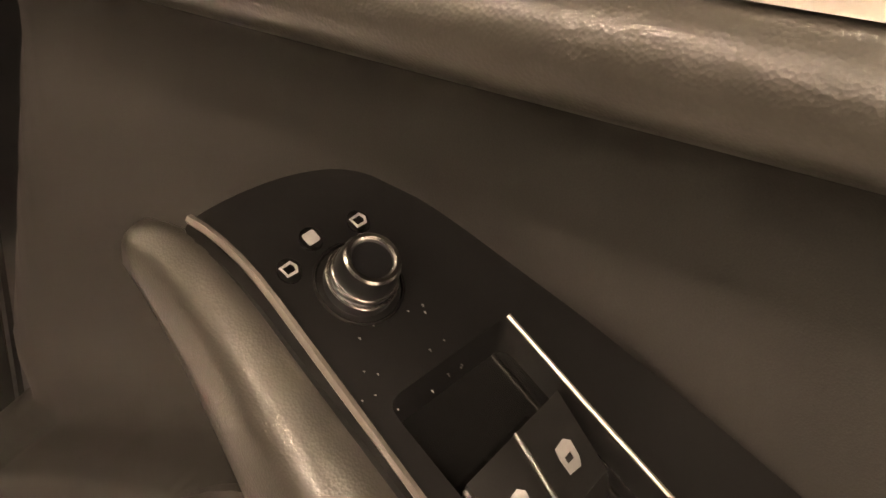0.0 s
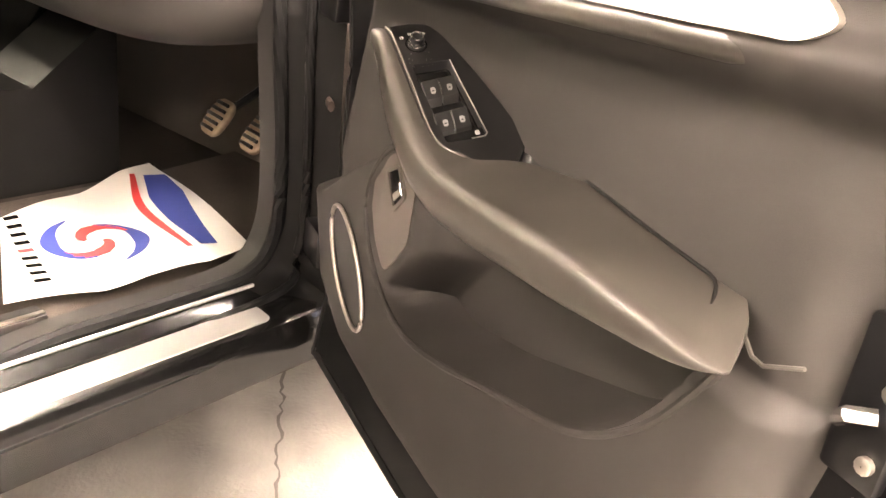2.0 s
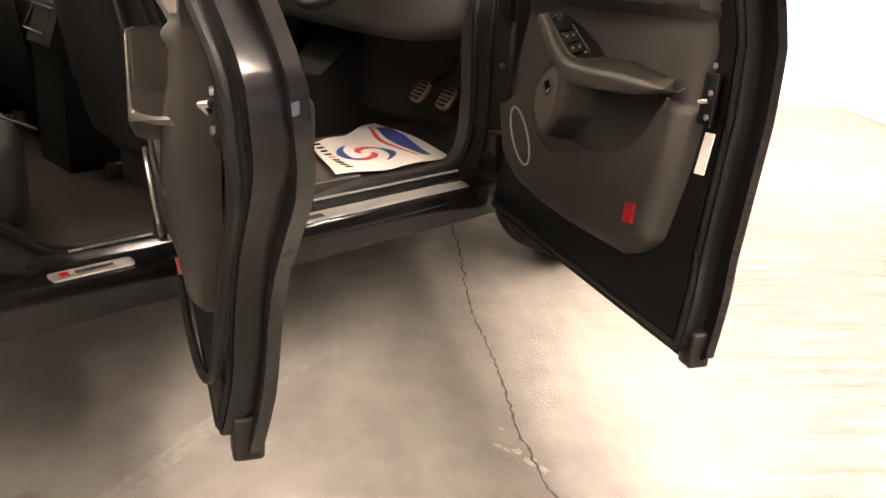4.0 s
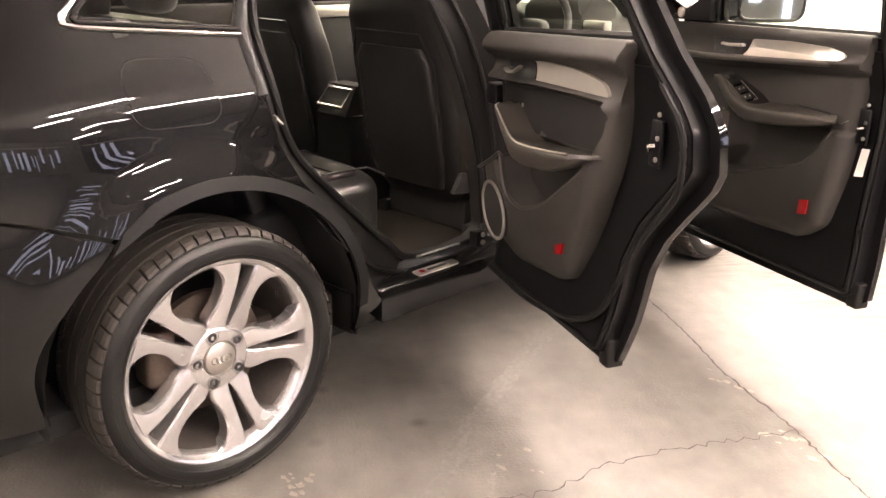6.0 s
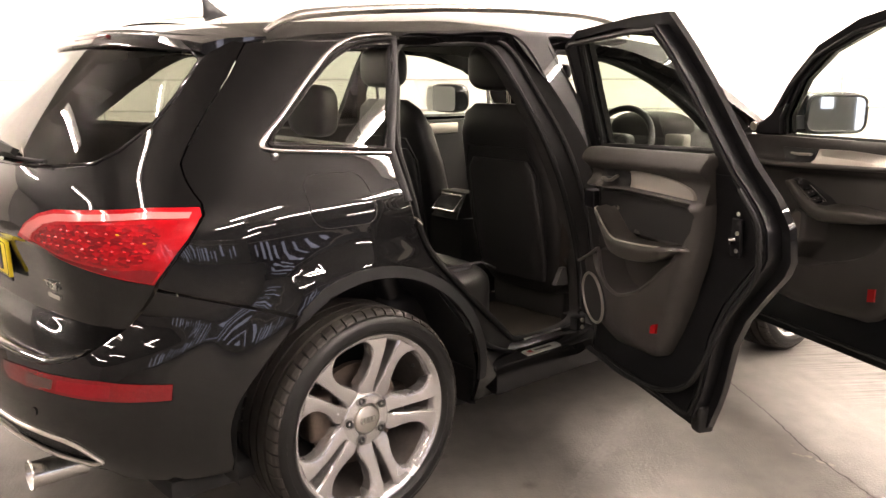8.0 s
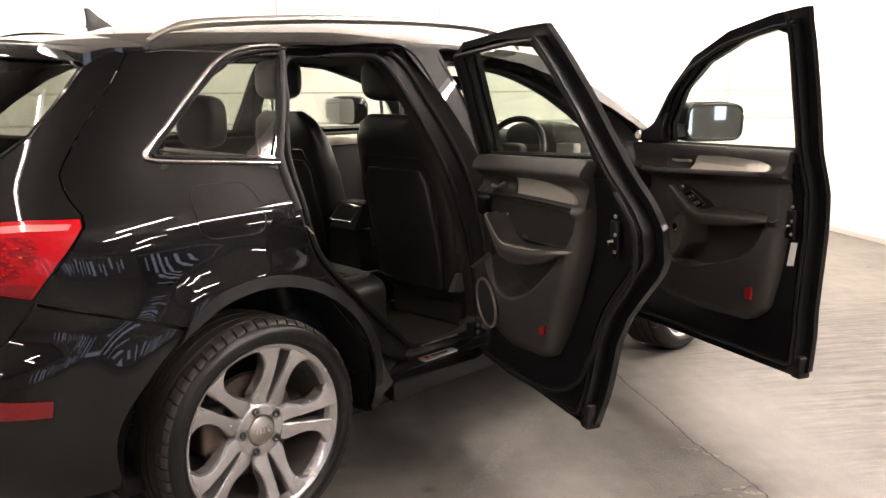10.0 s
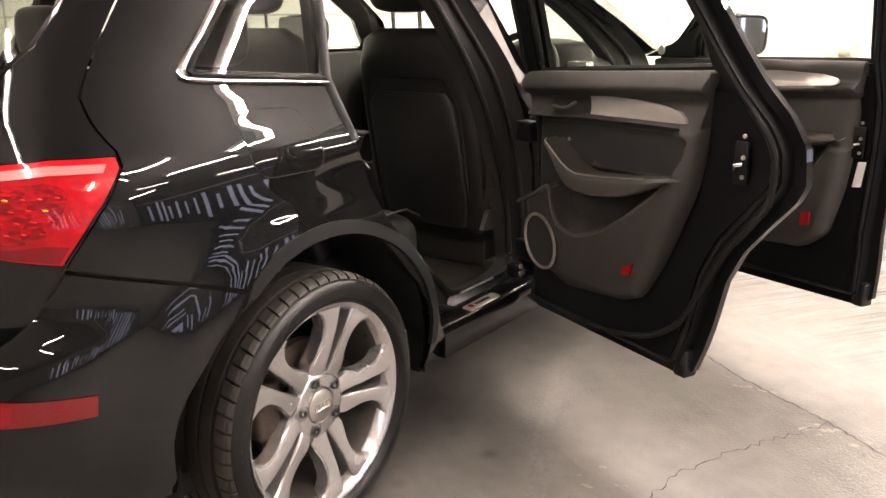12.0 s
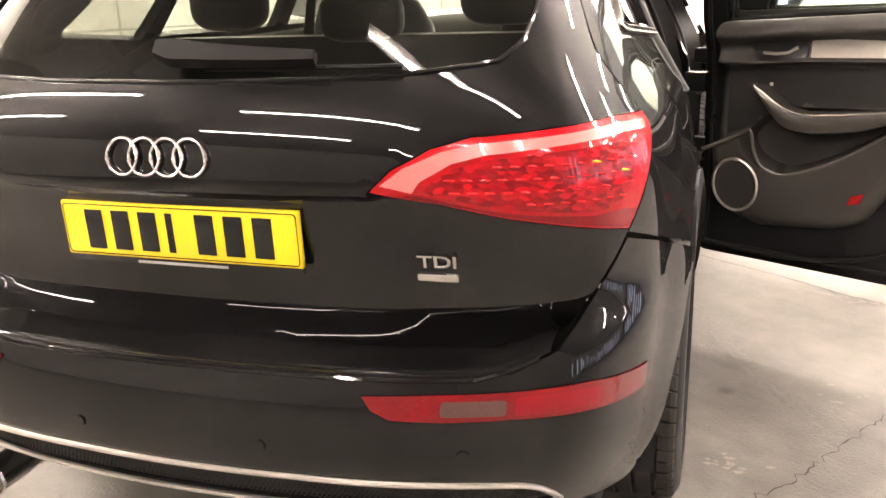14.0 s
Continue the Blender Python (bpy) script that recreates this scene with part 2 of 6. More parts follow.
def tube(points, radius, sides=8, closed=False, bm=None, flat=1.0, up=(0, 0, 1)):
    """A rod along points; radius may be a list; flat squeezes it along its second axis."""
    bm = bm or bmesh.new()
    pts = [Vector(p) for p in points]
    n = len(pts)
    rings = []
    for i, p in enumerate(pts):
        if closed:
            t = pts[(i + 1) % n] - pts[i - 1]
        else:
            t = pts[min(i + 1, n - 1)] - pts[max(i - 1, 0)]
        t.normalize()
        a = t.cross(Vector(up))
        if a.length < 1e-3:
            a = t.cross(Vector((1, 0, 0)))
        a.normalize()
        b = a.cross(t)
        r = radius[i] if isinstance(radius, (list, tuple)) else radius
        rings.append([bm.verts.new(p + a * (r * math.cos(k)) + b * (r * flat * math.sin(k)))
                      for k in [2 * math.pi * j / sides for j in range(sides)]])
    for i in range(n if closed else n - 1):
        r0, r1 = rings[i], rings[(i + 1) % n]
        for j in range(sides):
            bm.faces.new([r0[j], r0[(j + 1) % sides], r1[(j + 1) % sides], r1[j]])
    if not closed:
        bm.faces.new(rings[0])
        bm.faces.new(list(reversed(rings[-1])))
    return bm


def lathe(profile, sides=48, bm=None, axis="x", centre=(0, 0, 0)):
    """Turns a profile of (along, radius) rows about an axis."""
    bm = bm or bmesh.new()
    rings = []
    for h, r in profile:
        ring = []
        for j in range(sides):
            a = 2 * math.pi * j / sides
            c, s = r * math.cos(a), r * math.sin(a)
            p = {"x": (h, c, s), "y": (c, h, s), "z": (c, s, h)}[axis]
            ring.append(bm.verts.new(Vector(p) + Vector(centre)))
        rings.append(ring)
    for r0, r1 in zip(rings, rings[1:]):
        for j in range(sides):
            bm.faces.new([r0[j], r0[(j + 1) % sides], r1[(j + 1) % sides], r1[j]])
    return bm


def loft(rings, bm=None, caps=True):
    """Joins rings of equally many points."""
    bm = bm or bmesh.new()
    vs = [[bm.verts.new(p) for p in r] for r in rings]
    k = len(vs[0])
    for r0, r1 in zip(vs, vs[1:]):
        for j in range(k):
            bm.faces.new([r0[j], r0[(j + 1) % k], r1[(j + 1) % k], r1[j]])
    if caps:
        bm.faces.new(list(reversed(vs[0])))
        bm.faces.new(vs[-1])
    return bm


def pillow(x0, x1, y0, y1, z0, z1, r=0.05, n=6, power=4.0):
    """A soft cushion-like block."""
    bm = bmesh.new()
    bmesh.ops.create_uvsphere(bm, u_segments=8 * n // 2, v_segments=4 * n // 2, radius=1)
    for v in bm.verts:
        c = [math.copysign(abs(a) ** (2 / power), a) for a in v.co]
        v.co = ((x0 + x1) / 2 + c[0] * (x1 - x0) / 2, (y0 + y1) / 2 + c[1] * (y1 - y0) / 2, (z0 + z1) / 2 + c[2] * (z1 - z0) / 2)
    return bm


# ---------------------------------------------------------------- the room
ROOM = pose(0.1, 7.4, 0, 0, 0, -35.4)
CEILING = 3.6
LX, LY = 16.0, 16.0


def wall(name, x0, x1, y0, y1, label, mat=None):
    ob = part(name, box(x0, x1, y0, y1, 0, CEILING), mat or WALL_PAINT, m=ROOM, smooth=False)
    return tagged(ob, label, "wall", kind="structure")


WALL_PAINT = material("white_wall_paint", (0.82, 0.80, 0.74), 0.55, grain=0.03, grain_size=30, stain=0.08, stain_size=1.5)
# the hall's bluish gloom is put into its wall colour
HALL_GLOOM = material("hall_gloom_tone", (0.065, 0.069, 0.092), 0.7, grain=0.05, stain=0.3, stain_size=0.8)
# missing light put into the colour of the walls out of view
UNLIT_TONE = material("unlit_wall_tone", (0.21, 0.203, 0.195), 0.7, grain=0.05, stain=0.3, stain_size=0.8)
JOINT = material("wall_joint", (0.45, 0.43, 0.40), 0.7, grain=0.1)
CEIL_PAINT = material("ceiling_paint", (0.13, 0.122, 0.112), 0.8, grain=0.05, stain=0.25, stain_size=1.0)


RIB_TURN = 1.0    # run of the tamped ridges, against the wall
RIB_X = 3.2


def concrete():
    m = material("concrete_floor", (0.36, 0.33, 0.28), 0.5, spec=0.4)
    n, l = m.node_tree.nodes, m.node_tree.links
    b = n["Principled BSDF"]
    co = n.new("ShaderNodeTexCoord")
    noises = []
    for scale, detail in ((1.3, 9), (9.0, 8), (90.0, 4)):
        t = n.new("ShaderNodeTexNoise")
        t.inputs["Scale"].default_value, t.inputs["Detail"].default_value = scale, detail
        l.new(co.outputs["Object"], t.inputs["Vector"])
        noises.append(t)
    ramp = n.new("ShaderNodeValToRGB")
    ramp.color_ramp.elements[0].position, ramp.color_ramp.elements[0].color = 0.34, (0.140, 0.133, 0.120, 1)
    ramp.color_ramp.elements[1].position, ramp.color_ramp.elements[1].color = 0.68, (0.258, 0.247, 0.224, 1)
    add = n.new("ShaderNodeMath")
    add.operation = "MULTIPLY_ADD"
    add.inputs[1].default_value = 0.45
    l.new(noises[1].outputs["Fac"], add.inputs[0])
    half = n.new("ShaderNodeMath")
    half.operation = "MULTIPLY"
    half.inputs[1].default_value = 0.55
    l.new(noises[0].outputs["Fac"], half.inputs[0])
    l.new(half.outputs[0], add.inputs[2])
    l.new(add.outputs[0], ramp.inputs[0])
    # fine streaks left by a broom, and dark oil spots
    turn = n.new("ShaderNodeMapping")
    turn.inputs["Rotation"].default_value = (0, 0, radians(20))
    turn.inputs["Scale"].default_value = (1.5, 9.0, 1)
    l.new(co.outputs["Object"], turn.inputs["Vector"])
    streak = n.new("ShaderNodeTexNoise")
    streak.inputs["Scale"].default_value, streak.inputs["Detail"].default_value = 1.6, 5
    l.new(turn.outputs[0], streak.inputs["Vector"])
    lighter = n.new("ShaderNodeValToRGB")
    lighter.color_ramp.elements[0].position, lighter.color_ramp.elements[0].color = 0.30, (0.90, 0.90, 0.90, 1)
    lighter.color_ramp.elements[1].position, lighter.color_ramp.elements[1].color = 0.72, (1.06, 1.05, 1.03, 1)
    l.new(streak.outputs["Fac"], lighter.inputs[0])
    spots = n.new("ShaderNodeTexVoronoi")
    spots.inputs["Scale"].default_value = 2.6
    l.new(co.outputs["Object"], spots.inputs["Vector"])
    spot = n.new("ShaderNodeValToRGB")
    spot.color_ramp.elements[0].position, spot.color_ramp.elements[0].color = 0.02, (0.55, 0.52, 0.50, 1)
    spot.color_ramp.elements[1].position, spot.color_ramp.elements[1].color = 0.10, (1, 1, 1, 1)
    l.new(spots.outputs["Distance"], spot.inputs[0])
    m1, m2 = n.new("ShaderNodeMix"), n.new("ShaderNodeMix")
    for mm in (m1, m2):
        mm.data_type, mm.blend_type = "RGBA", "MULTIPLY"
        mm.inputs["Factor"].default_value = 1.0
    l.new(ramp.outputs[0], m1.inputs["A"])
    l.new(lighter.outputs[0], m1.inputs["B"])
    l.new(m1.outputs["Result"], m2.inputs["A"])
    l.new(spot.outputs[0], m2.inputs["B"])
    l.new(m2.outputs["Result"], b.inputs["Base Color"])
    # tamped ridges in the newer slab along the wall
    lay = n.new("ShaderNodeMapping")
    lay.inputs["Rotation"].default_value = (0, 0, radians(RIB_TURN))
    lay.inputs["Scale"].default_value = (34.0, 2.2, 1)
    l.new(co.outputs["Object"], lay.inputs["Vector"])
    rib = n.new("ShaderNodeTexNoise")
    rib.inputs["Scale"].default_value, rib.inputs["Detail"].default_value = 1.0, 3
    l.new(lay.outputs[0], rib.inputs["Vector"])
    xyz = n.new("ShaderNodeSeparateXYZ")
    l.new(co.outputs["Object"], xyz.inputs[0])
    patch = n.new("ShaderNodeMath")
    patch.operation = "MULTIPLY_ADD"
    patch.inputs[1].default_value = 1.6
    l.new(noises[0].outputs["Fac"], patch.inputs[0])
    l.new(xyz.outputs["X"], patch.inputs[2])
    near_wall = n.new("ShaderNodeMapRange")
    near_wall.inputs["From Min"].default_value, near_wall.inputs["From Max"].default_value = -3.45, -2.9
    l.new(xyz.outputs["Y"], near_wall.inputs["Value"])
    along = n.new("ShaderNodeMapRange")
    along.inputs["From Min"].default_value, along.inputs["From Max"].default_value = RIB_X, RIB_X + 0.5
    l.new(patch.outputs[0], along.inputs["Value"])
    ridged = n.new("ShaderNodeMath")
    ridged.operation = "MULTIPLY"
    l.new(near_wall.outputs[0], ridged.inputs[0])
    l.new(along.outputs[0], ridged.inputs[1])
    rib_high = n.new("ShaderNodeMath")
    rib_high.operation = "MULTIPLY"
    l.new(rib.outputs["Fac"], rib_high.inputs[0])
    l.new(ridged.outputs[0], rib_high.inputs[1])
    rib_gain = n.new("ShaderNodeMath")
    rib_gain.operation = "MULTIPLY_ADD"
    rib_gain.inputs[1].default_value = 13.0
    l.new(rib_high.outputs[0], rib_gain.inputs[0])
    l.new(noises[2].outputs["Fac"], rib_gain.inputs[2])
    # the ridges hold dirt between them
    sharp = n.new("ShaderNodeMapRange")
    sharp.inputs["From Min"].default_value, sharp.inputs["From Max"].default_value = 0.38, 0.62
    l.new(rib.outputs["Fac"], sharp.inputs["Value"])
    dirt = n.new("ShaderNodeMath")
    dirt.operation = "MULTIPLY"
    l.new(sharp.outputs[0], dirt.inputs[0])
    l.new(ridged.outputs[0], dirt.inputs[1])
    keep = n.new("ShaderNodeMath")
    keep.operation = "MULTIPLY_ADD"
    keep.inputs[1].default_value, keep.inputs[2].default_value = -0.55, 1.0
    l.new(dirt.outputs[0], keep.inputs[0])
    worn = n.new("ShaderNodeVectorMath")
    worn.operation = "SCALE"
    l.new(m2.outputs["Result"], worn.inputs[0])
    l.new(keep.outputs[0], worn.inputs["Scale"])
    # shade beside the car, toned into the slab this side of the joint
    wob = n.new("ShaderNodeMath")
    wob.operation = "MULTIPLY_ADD"
    wob.inputs[1].default_value = 0.05
    l.new(noises[1].outputs["Fac"], wob.inputs[0])
    l.new(xyz.outputs["Y"], wob.inputs[2])
    slab = n.new("ShaderNodeMapRange")
    slab.inputs["From Min"].default_value, slab.inputs["From Max"].default_value = -3.775, -3.735
    slab.inputs["To Min"].default_value, slab.inputs["To Max"].default_value = 0.66, 0.70
    l.new(wob.outputs[0], slab.inputs["Value"])
    shaded = n.new("ShaderNodeVectorMath")
    shaded.operation = "SCALE"
    l.new(worn.outputs[0], shaded.inputs[0])
    l.new(slab.outputs[0], shaded.inputs["Scale"])
    l.new(shaded.outputs[0], b.inputs["Base Color"])
    high = n.new("ShaderNodeMath")
    high.operation = "MULTIPLY_ADD"
    high.inputs[1].default_value = 0.6
    l.new(streak.outputs["Fac"], high.inputs[0])
    l.new(rib_gain.outputs[0], high.inputs[2])
    bump = n.new("ShaderNodeBump")
    bump.inputs["Strength"].default_value, bump.inputs["Distance"].default_value = 0.4, 0.004
    l.new(high.outputs[0], bump.inputs["Height"])
    l.new(bump.outputs[0], b.inputs["Normal"])
    return m


FLOOR_MAT = concrete()
HALL = 7.0     # how far the dark hall runs back beyond the lit bay
EDGE = 3.4     # where the white wall ends
floor_bm = bmesh.new()
bmesh.ops.create_grid(floor_bm, x_segments=1, y_segments=1, size=1, matrix=Matrix.Translation((LX / 2, (HALL - LY) / 2, 0)) @ Matrix.Diagonal((LX / 2 + 0.3, (LY + HALL) / 2 + 0.3, 1, 1)))
tagged(part("floor", floor_bm, FLOOR_MAT, m=ROOM, smooth=False), "worn grey concrete garage floor with tyre marks", "floor", kind="structure")
wall("wall_north", 0, EDGE, 0, 0.2, "white painted garage wall behind the car")
wall("wall_west", -0.2, 0, -LY, 0.2, "white panelled garage wall beside the car")
wall("wall_return", EDGE - 0.2, EDGE, 0.2, HALL, "side wall of the deeper hall, toned dark as unlit", HALL_GLOOM)
wall("wall_hall", EDGE, LX, HALL, HALL + 0.2, "end wall of the deeper hall, toned dark as unlit", HALL_GLOOM)
# unseen walls, darkened so that the car's paint mirrors an unlit garage
wall("wall_south", 0, LX, -LY - 0.2, -LY, "unseen garage wall, toned dark as if unlit", UNLIT_TONE)
wall("wall_east", LX, LX + 0.2, -LY, HALL, "unseen garage wall, toned dark as if unlit", UNLIT_TONE)
tagged(part("ceiling", box(-0.2, LX + 0.2, -LY - 0.2, HALL + 0.2, CEILING, CEILING + 0.15), CEIL_PAINT, m=ROOM, smooth=False), "grey ceiling with rows of tube lamps", "ceiling", kind="structure")
# daylight of a doorway at the hall's end, as glowing strips added for reflections
STRIP = material("glowing_strip", (0.66, 0.76, 1.0), 0.3, emit=0.85)
curtain = tagged(new("daylight_strips"), "glowing strips standing in for a daylit doorway", "curtain")
curtain.matrix_basis = ROOM @ pose(5.6, HALL - 0.03, 0)
rnd = random.Random(2)
x0 = 0.0
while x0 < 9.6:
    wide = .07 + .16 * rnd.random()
    part("glow_strip", box(x0, x0 + wide, -.01, 0, .1 + .9 * rnd.random(), 1.9 + rnd.random() * 1.0), STRIP, curtain)
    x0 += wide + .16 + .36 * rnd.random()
part("glow_strip_rail", box(-.1, 10.2, -.05, 0, 2.9, 3.0, .01), JOINT, curtain)

# second unseen row of glowing strips, added for bluish streaks on the bodyside
curtain = tagged(new("daylight_strips"), "glowing strips standing in for a wide daylit gateway", "curtain")
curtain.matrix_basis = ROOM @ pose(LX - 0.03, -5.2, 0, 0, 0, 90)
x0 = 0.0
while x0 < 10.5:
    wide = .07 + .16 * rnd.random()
    part("glow_strip", box(x0, x0 + wide, 0, .01, .1 + .9 * rnd.random(), 1.9 + rnd.random() * 1.0), STRIP, curtain)
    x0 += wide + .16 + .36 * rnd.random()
part("glow_strip_rail", box(-.1, 11.0, 0, .05, 2.9, 3.0, .01), JOINT, curtain)

TUBE = material("lit_tube", TUBE_COLOUR, 0.4, emit=TUBE_POWER)
LAMP_BODY = material("white_lamp_body", (0.8, 0.8, 0.78), 0.4, grain=0.03)
lamp = tagged(new("ceiling_lamp"), "white ceiling fitting with a lit tube", "lamp", "ceiling lamps")
part("lamp_body", box(-1.23, 1.23, -0.06, 0.06, 0.03, 0.10, 0.01), LAMP_BODY, lamp)
part("lamp_tube", tube([(-1.2, 0, 0.012), (1.2, 0, 0.012)], 0.017, 10), TUBE, lamp)
LAMP_AT = [(1.5 + 2.7 * i, -1.2 - 1.9 * j) for i in range(4) for j in range(2)]
DIM_AT = [(6.0 + 4.0 * i, -6.6 - 2.5 * j) for i in range(2) for j in range(3)] + [(5.0, 2.6), (8.0, 4.4), (11.0, 2.4), (13.6, 4.8)]
DIM_TUBE = material("weak_tube", TUBE_COLOUR, 0.4, emit=TUBE_POWER * 0.38)
weak = tagged(new("ceiling_lamp"), "white ceiling fitting with a weak tube", "lamp", "ceiling lamps")
part("lamp_body", box(-1.23, 1.23, -0.06, 0.06, 0.03, 0.10, 0.01), LAMP_BODY, weak)
part("lamp_tube", tube([(-1.2, 0, 0.012), (1.2, 0, 0.012)], 0.017, 10), DIM_TUBE, weak)
MID_TUBE = material("soft_tube", TUBE_COLOUR, 0.4, emit=TUBE_POWER * 1.0)
soft_lamp = tagged(new("ceiling_lamp"), "white ceiling fitting with a softer tube", "lamp", "ceiling lamps")
part("lamp_body", box(-1.23, 1.23, -0.06, 0.06, 0.03, 0.10, 0.01), LAMP_BODY, soft_lamp)
part("lamp_tube", tube([(-1.2, 0, 0.012), (1.2, 0, 0.012)], 0.017, 10), MID_TUBE, soft_lamp)
for first, places in ((lamp, LAMP_AT), (weak, DIM_AT), (soft_lamp, [(1.7, -7.4), (2.6, -9.6), (1.7, -11.8)])):
    for i, (x, y) in enumerate(places):
        at = ROOM @ pose(x, y, CEILING - 0.11, 0, 0, 22)
        if i:
            copy_thing(first, at)
        else:
            first.matrix_basis = at

# wall joints and the socket on the wall


def joint(x0, x1, y0, y1, z0, z1):
    return tagged(part("wall_joint", box(x0, x1, y0, y1, z0, z1), JOINT, m=ROOM, smooth=False), "thin grey joint between wall panels", "trim", kind="structure")


for x, z0, z1 in ((.03, 1.07, CEILING), (.27, 1.07, CEILING), (.25, 0.05, 1.06), (2.6, 1.07, CEILING), (2.6, .05, 1.06)):
    joint(x, x + .012, -.004, 0, z0, z1)
joint(.03, EDGE, -.005, 0, 1.06, 1.072)
for y in (-1.2, -2.6, -4.0, -5.4, -6.75, -7.7, -9.1):
    joint(0, .004, y, y + .014, .05, CEILING)
for z in (1.12, 1.38):
    joint(0, .006, -LY, 0, z, z + .014)
tagged(part("baseboard", box(0, EDGE, -.015, 0, 0, .05, .003), JOINT, m=ROOM, smooth=False), "low grey skirting along the wall", "trim", kind="structure")
unit = tagged(new("wall_socket"), "beige industrial socket box on the wall", "socket")
unit.matrix_basis = ROOM @ pose(.93, 0, 1.04)
BEIGE = material("beige_plastic", (0.55, 0.50, 0.43), 0.5, grain=0.05)
part("socket_box", box(-.10, .06, -.10, 0, -.075, .075, .012), BEIGE, unit)
part("socket_plug", lathe([(.05, .055), (.16, .055), (.165, .062), (.20, .062), (.205, .05), (.205, .001)], 20, axis="x", centre=(0, -.055, .01)), BEIGE, unit, "round socket cover")

# floor cracks, scuffs and tyre marks
CRACK = material("crack_shadow", (0.045, 0.04, 0.035), 0.9, grain=0.3, grain_size=60)


def ribbon(points, width, z, seed, wander=0.012, step=0.02):
    """A thin uneven strip along the floor."""
    rnd = random.Random(seed)
    pts = curve_through([(a, b, 0) for a, b in points], step)
    bm = bmesh.new()
    left, right = [], []
    for i, p in enumerate(pts):
        t = (pts[min(i + 1, len(pts) - 1)] - pts[max(i - 1, 0)]).normalized()
        n = Vector((-t.y, t.x, 0))
        w = width * (0.35 + rnd.random())
        c = p + n * (wander * (rnd.random() - .5)) + Vector((0, 0, z))
        left.append(bm.verts.new(c + n * w / 2))
        right.append(bm.verts.new(c - n * w / 2))
    for i in range(len(pts) - 1):
        bm.faces.new([right[i], right[i + 1], left[i + 1], left[i]])
    return bm


MAIN_CRACK = [(.10, 2.82), (.335, 2.633), (.60, 2.42), (.94, 2.12), (1.295, 1.87), (1.56, 1.66), (1.785, 1.525), (1.925, 1.438), (2.112, 1.306), (2.6, .97), (3.3, .45)]
BRANCH = [(1.925, 1.438), (1.80, 1.23), (1.70, 1.05), (1.65, .92), (1.60, .81), (1.55, .56), (1.416, .372), (1.249, .115), (1.094, -.061), (.9, -.3)]
tagged(part("floor_crack", ribbon(MAIN_CRACK, .007, .0015, 3), CRACK, smooth=False), "dark crack across the concrete", "crack", kind="structure")
tagged(part("floor_crack", ribbon(BRANCH, .0045, .0015, 4, .03), CRACK, smooth=False), "dark jagged crack in the concrete", "crack", kind="structure")
PALE = material("pale_scuff", (0.23, 0.215, 0.185), 0.8, grain=0.3, grain_size=90)
rnd = random.Random(9)
for cx, cy, n in ((1.05, .14, 12), (1.93, 1.36, 9), (1.62, 1.60, 7), (1.40, .645, 5)):
    bm = bmesh.new()
    for k in range(n):
        x, y, r = cx + rnd.gauss(0, .05), cy + rnd.gauss(0, .03), .004 + .011 * rnd.random()
        ring = [bm.verts.new((x + r * (.5 + rnd.random()) * math.cos(a) * 1.4, y + r * (.4 + rnd.random()) * math.sin(a), .0012)) for a in [2 * math.pi * i / 9 for i in range(9)]]
        bm.faces.new(ring)
    tagged(part("floor_scuff", bm, PALE, smooth=False), "pale chipped scuffs on the concrete", "stain", kind="stuff")

BAND = material("pale_tyre_band", (0.152, 0.146, 0.133), 0.7, grain=0.35, grain_size=50, stain=0.25, stain_size=9)
for k, (p0, p1, p2) in enumerate((((1.40, .34), (1.15, .85), (.88, 1.60)), ((1.36, .32), (1.12, .82), (.85, 1.55)), ((1.26, .62), (1.12, .90), (.97, 1.24)))):
    tagged(part("tyre_mark", ribbon([p0, p1, p2], .026, .0005 + .0005 * k, 30 + k, .006, .03), BAND, smooth=False), "pale streak of a tyre track on the concrete", "stain", kind="stuff")

# ---------------------------------------------------------------- the car's outer form
# Half plan of the body at shoulder height, from the middle of the rear round the side to the middle of the front.
PLAN = [(0, -.862), (.2, -.857), (.4, -.84), (.55, -.81), (.675, -.765), (.782, -.69), (.848, -.58), (.878, -.45), (.895, -.3), (.903, -.1), (.907, .15),
        (.915, .5), (.92, 1.0), (.922, 1.8), (.915, 2.3), (.90, 2.8), (.86, 3.2), (.76, 3.48), (.56, 3.63), (.3, 3.69), (0, 3.71)]
# By height: how far the side leans out, and how far the rear moves forward.
SIDE = [(.18, -.12), (.26, -.07), (.36, -.03), (.5, .0), (.62, .012), (.75, .018), (.88, .014), (.98, .004), (1.06, -.012), (1.085, -.022), (1.11, -.045),
        (1.2, -.10), (1.3, -.15), (1.45, -.225), (1.55, -.28), (1.60, -.33), (1.66, -.40)]
REAR = [(.18, .25), (.28, .10), (.34, .012), (.42, -.052), (.48, -.076), (.53, -.086), (.58, -.083), (.64, -.072), (.70, -.054), (.735, -.040), (.76, .0), (.80, .03), (.86, .028), (.93, .012),
        (1.0, .0), (1.08, .005), (1.15, .03), (1.2, .065), (1.3, .15), (1.45, .285), (1.55, .38), (1.60, .44), (1.66, .50)]
_mirror = [(-PLAN[1][0], PLAN[1][1])] + PLAN
CURVE = [Vector(p) for p in curve_through(_mirror, 0.02) if p[0] > -1e-6]
CURVE = [Vector((0, -.862))] + [p for p in CURVE if p.x > 1e-4]
ARC = [0.0]
for _a, _b in zip(CURVE, CURVE[1:]):
    ARC.append(ARC[-1] + (_b - _a).length)
PX, PY = [p.x for p in CURVE], [p.y for p in CURVE]
REAR_AXLE, FRONT_AXLE = 0.0, 2.807


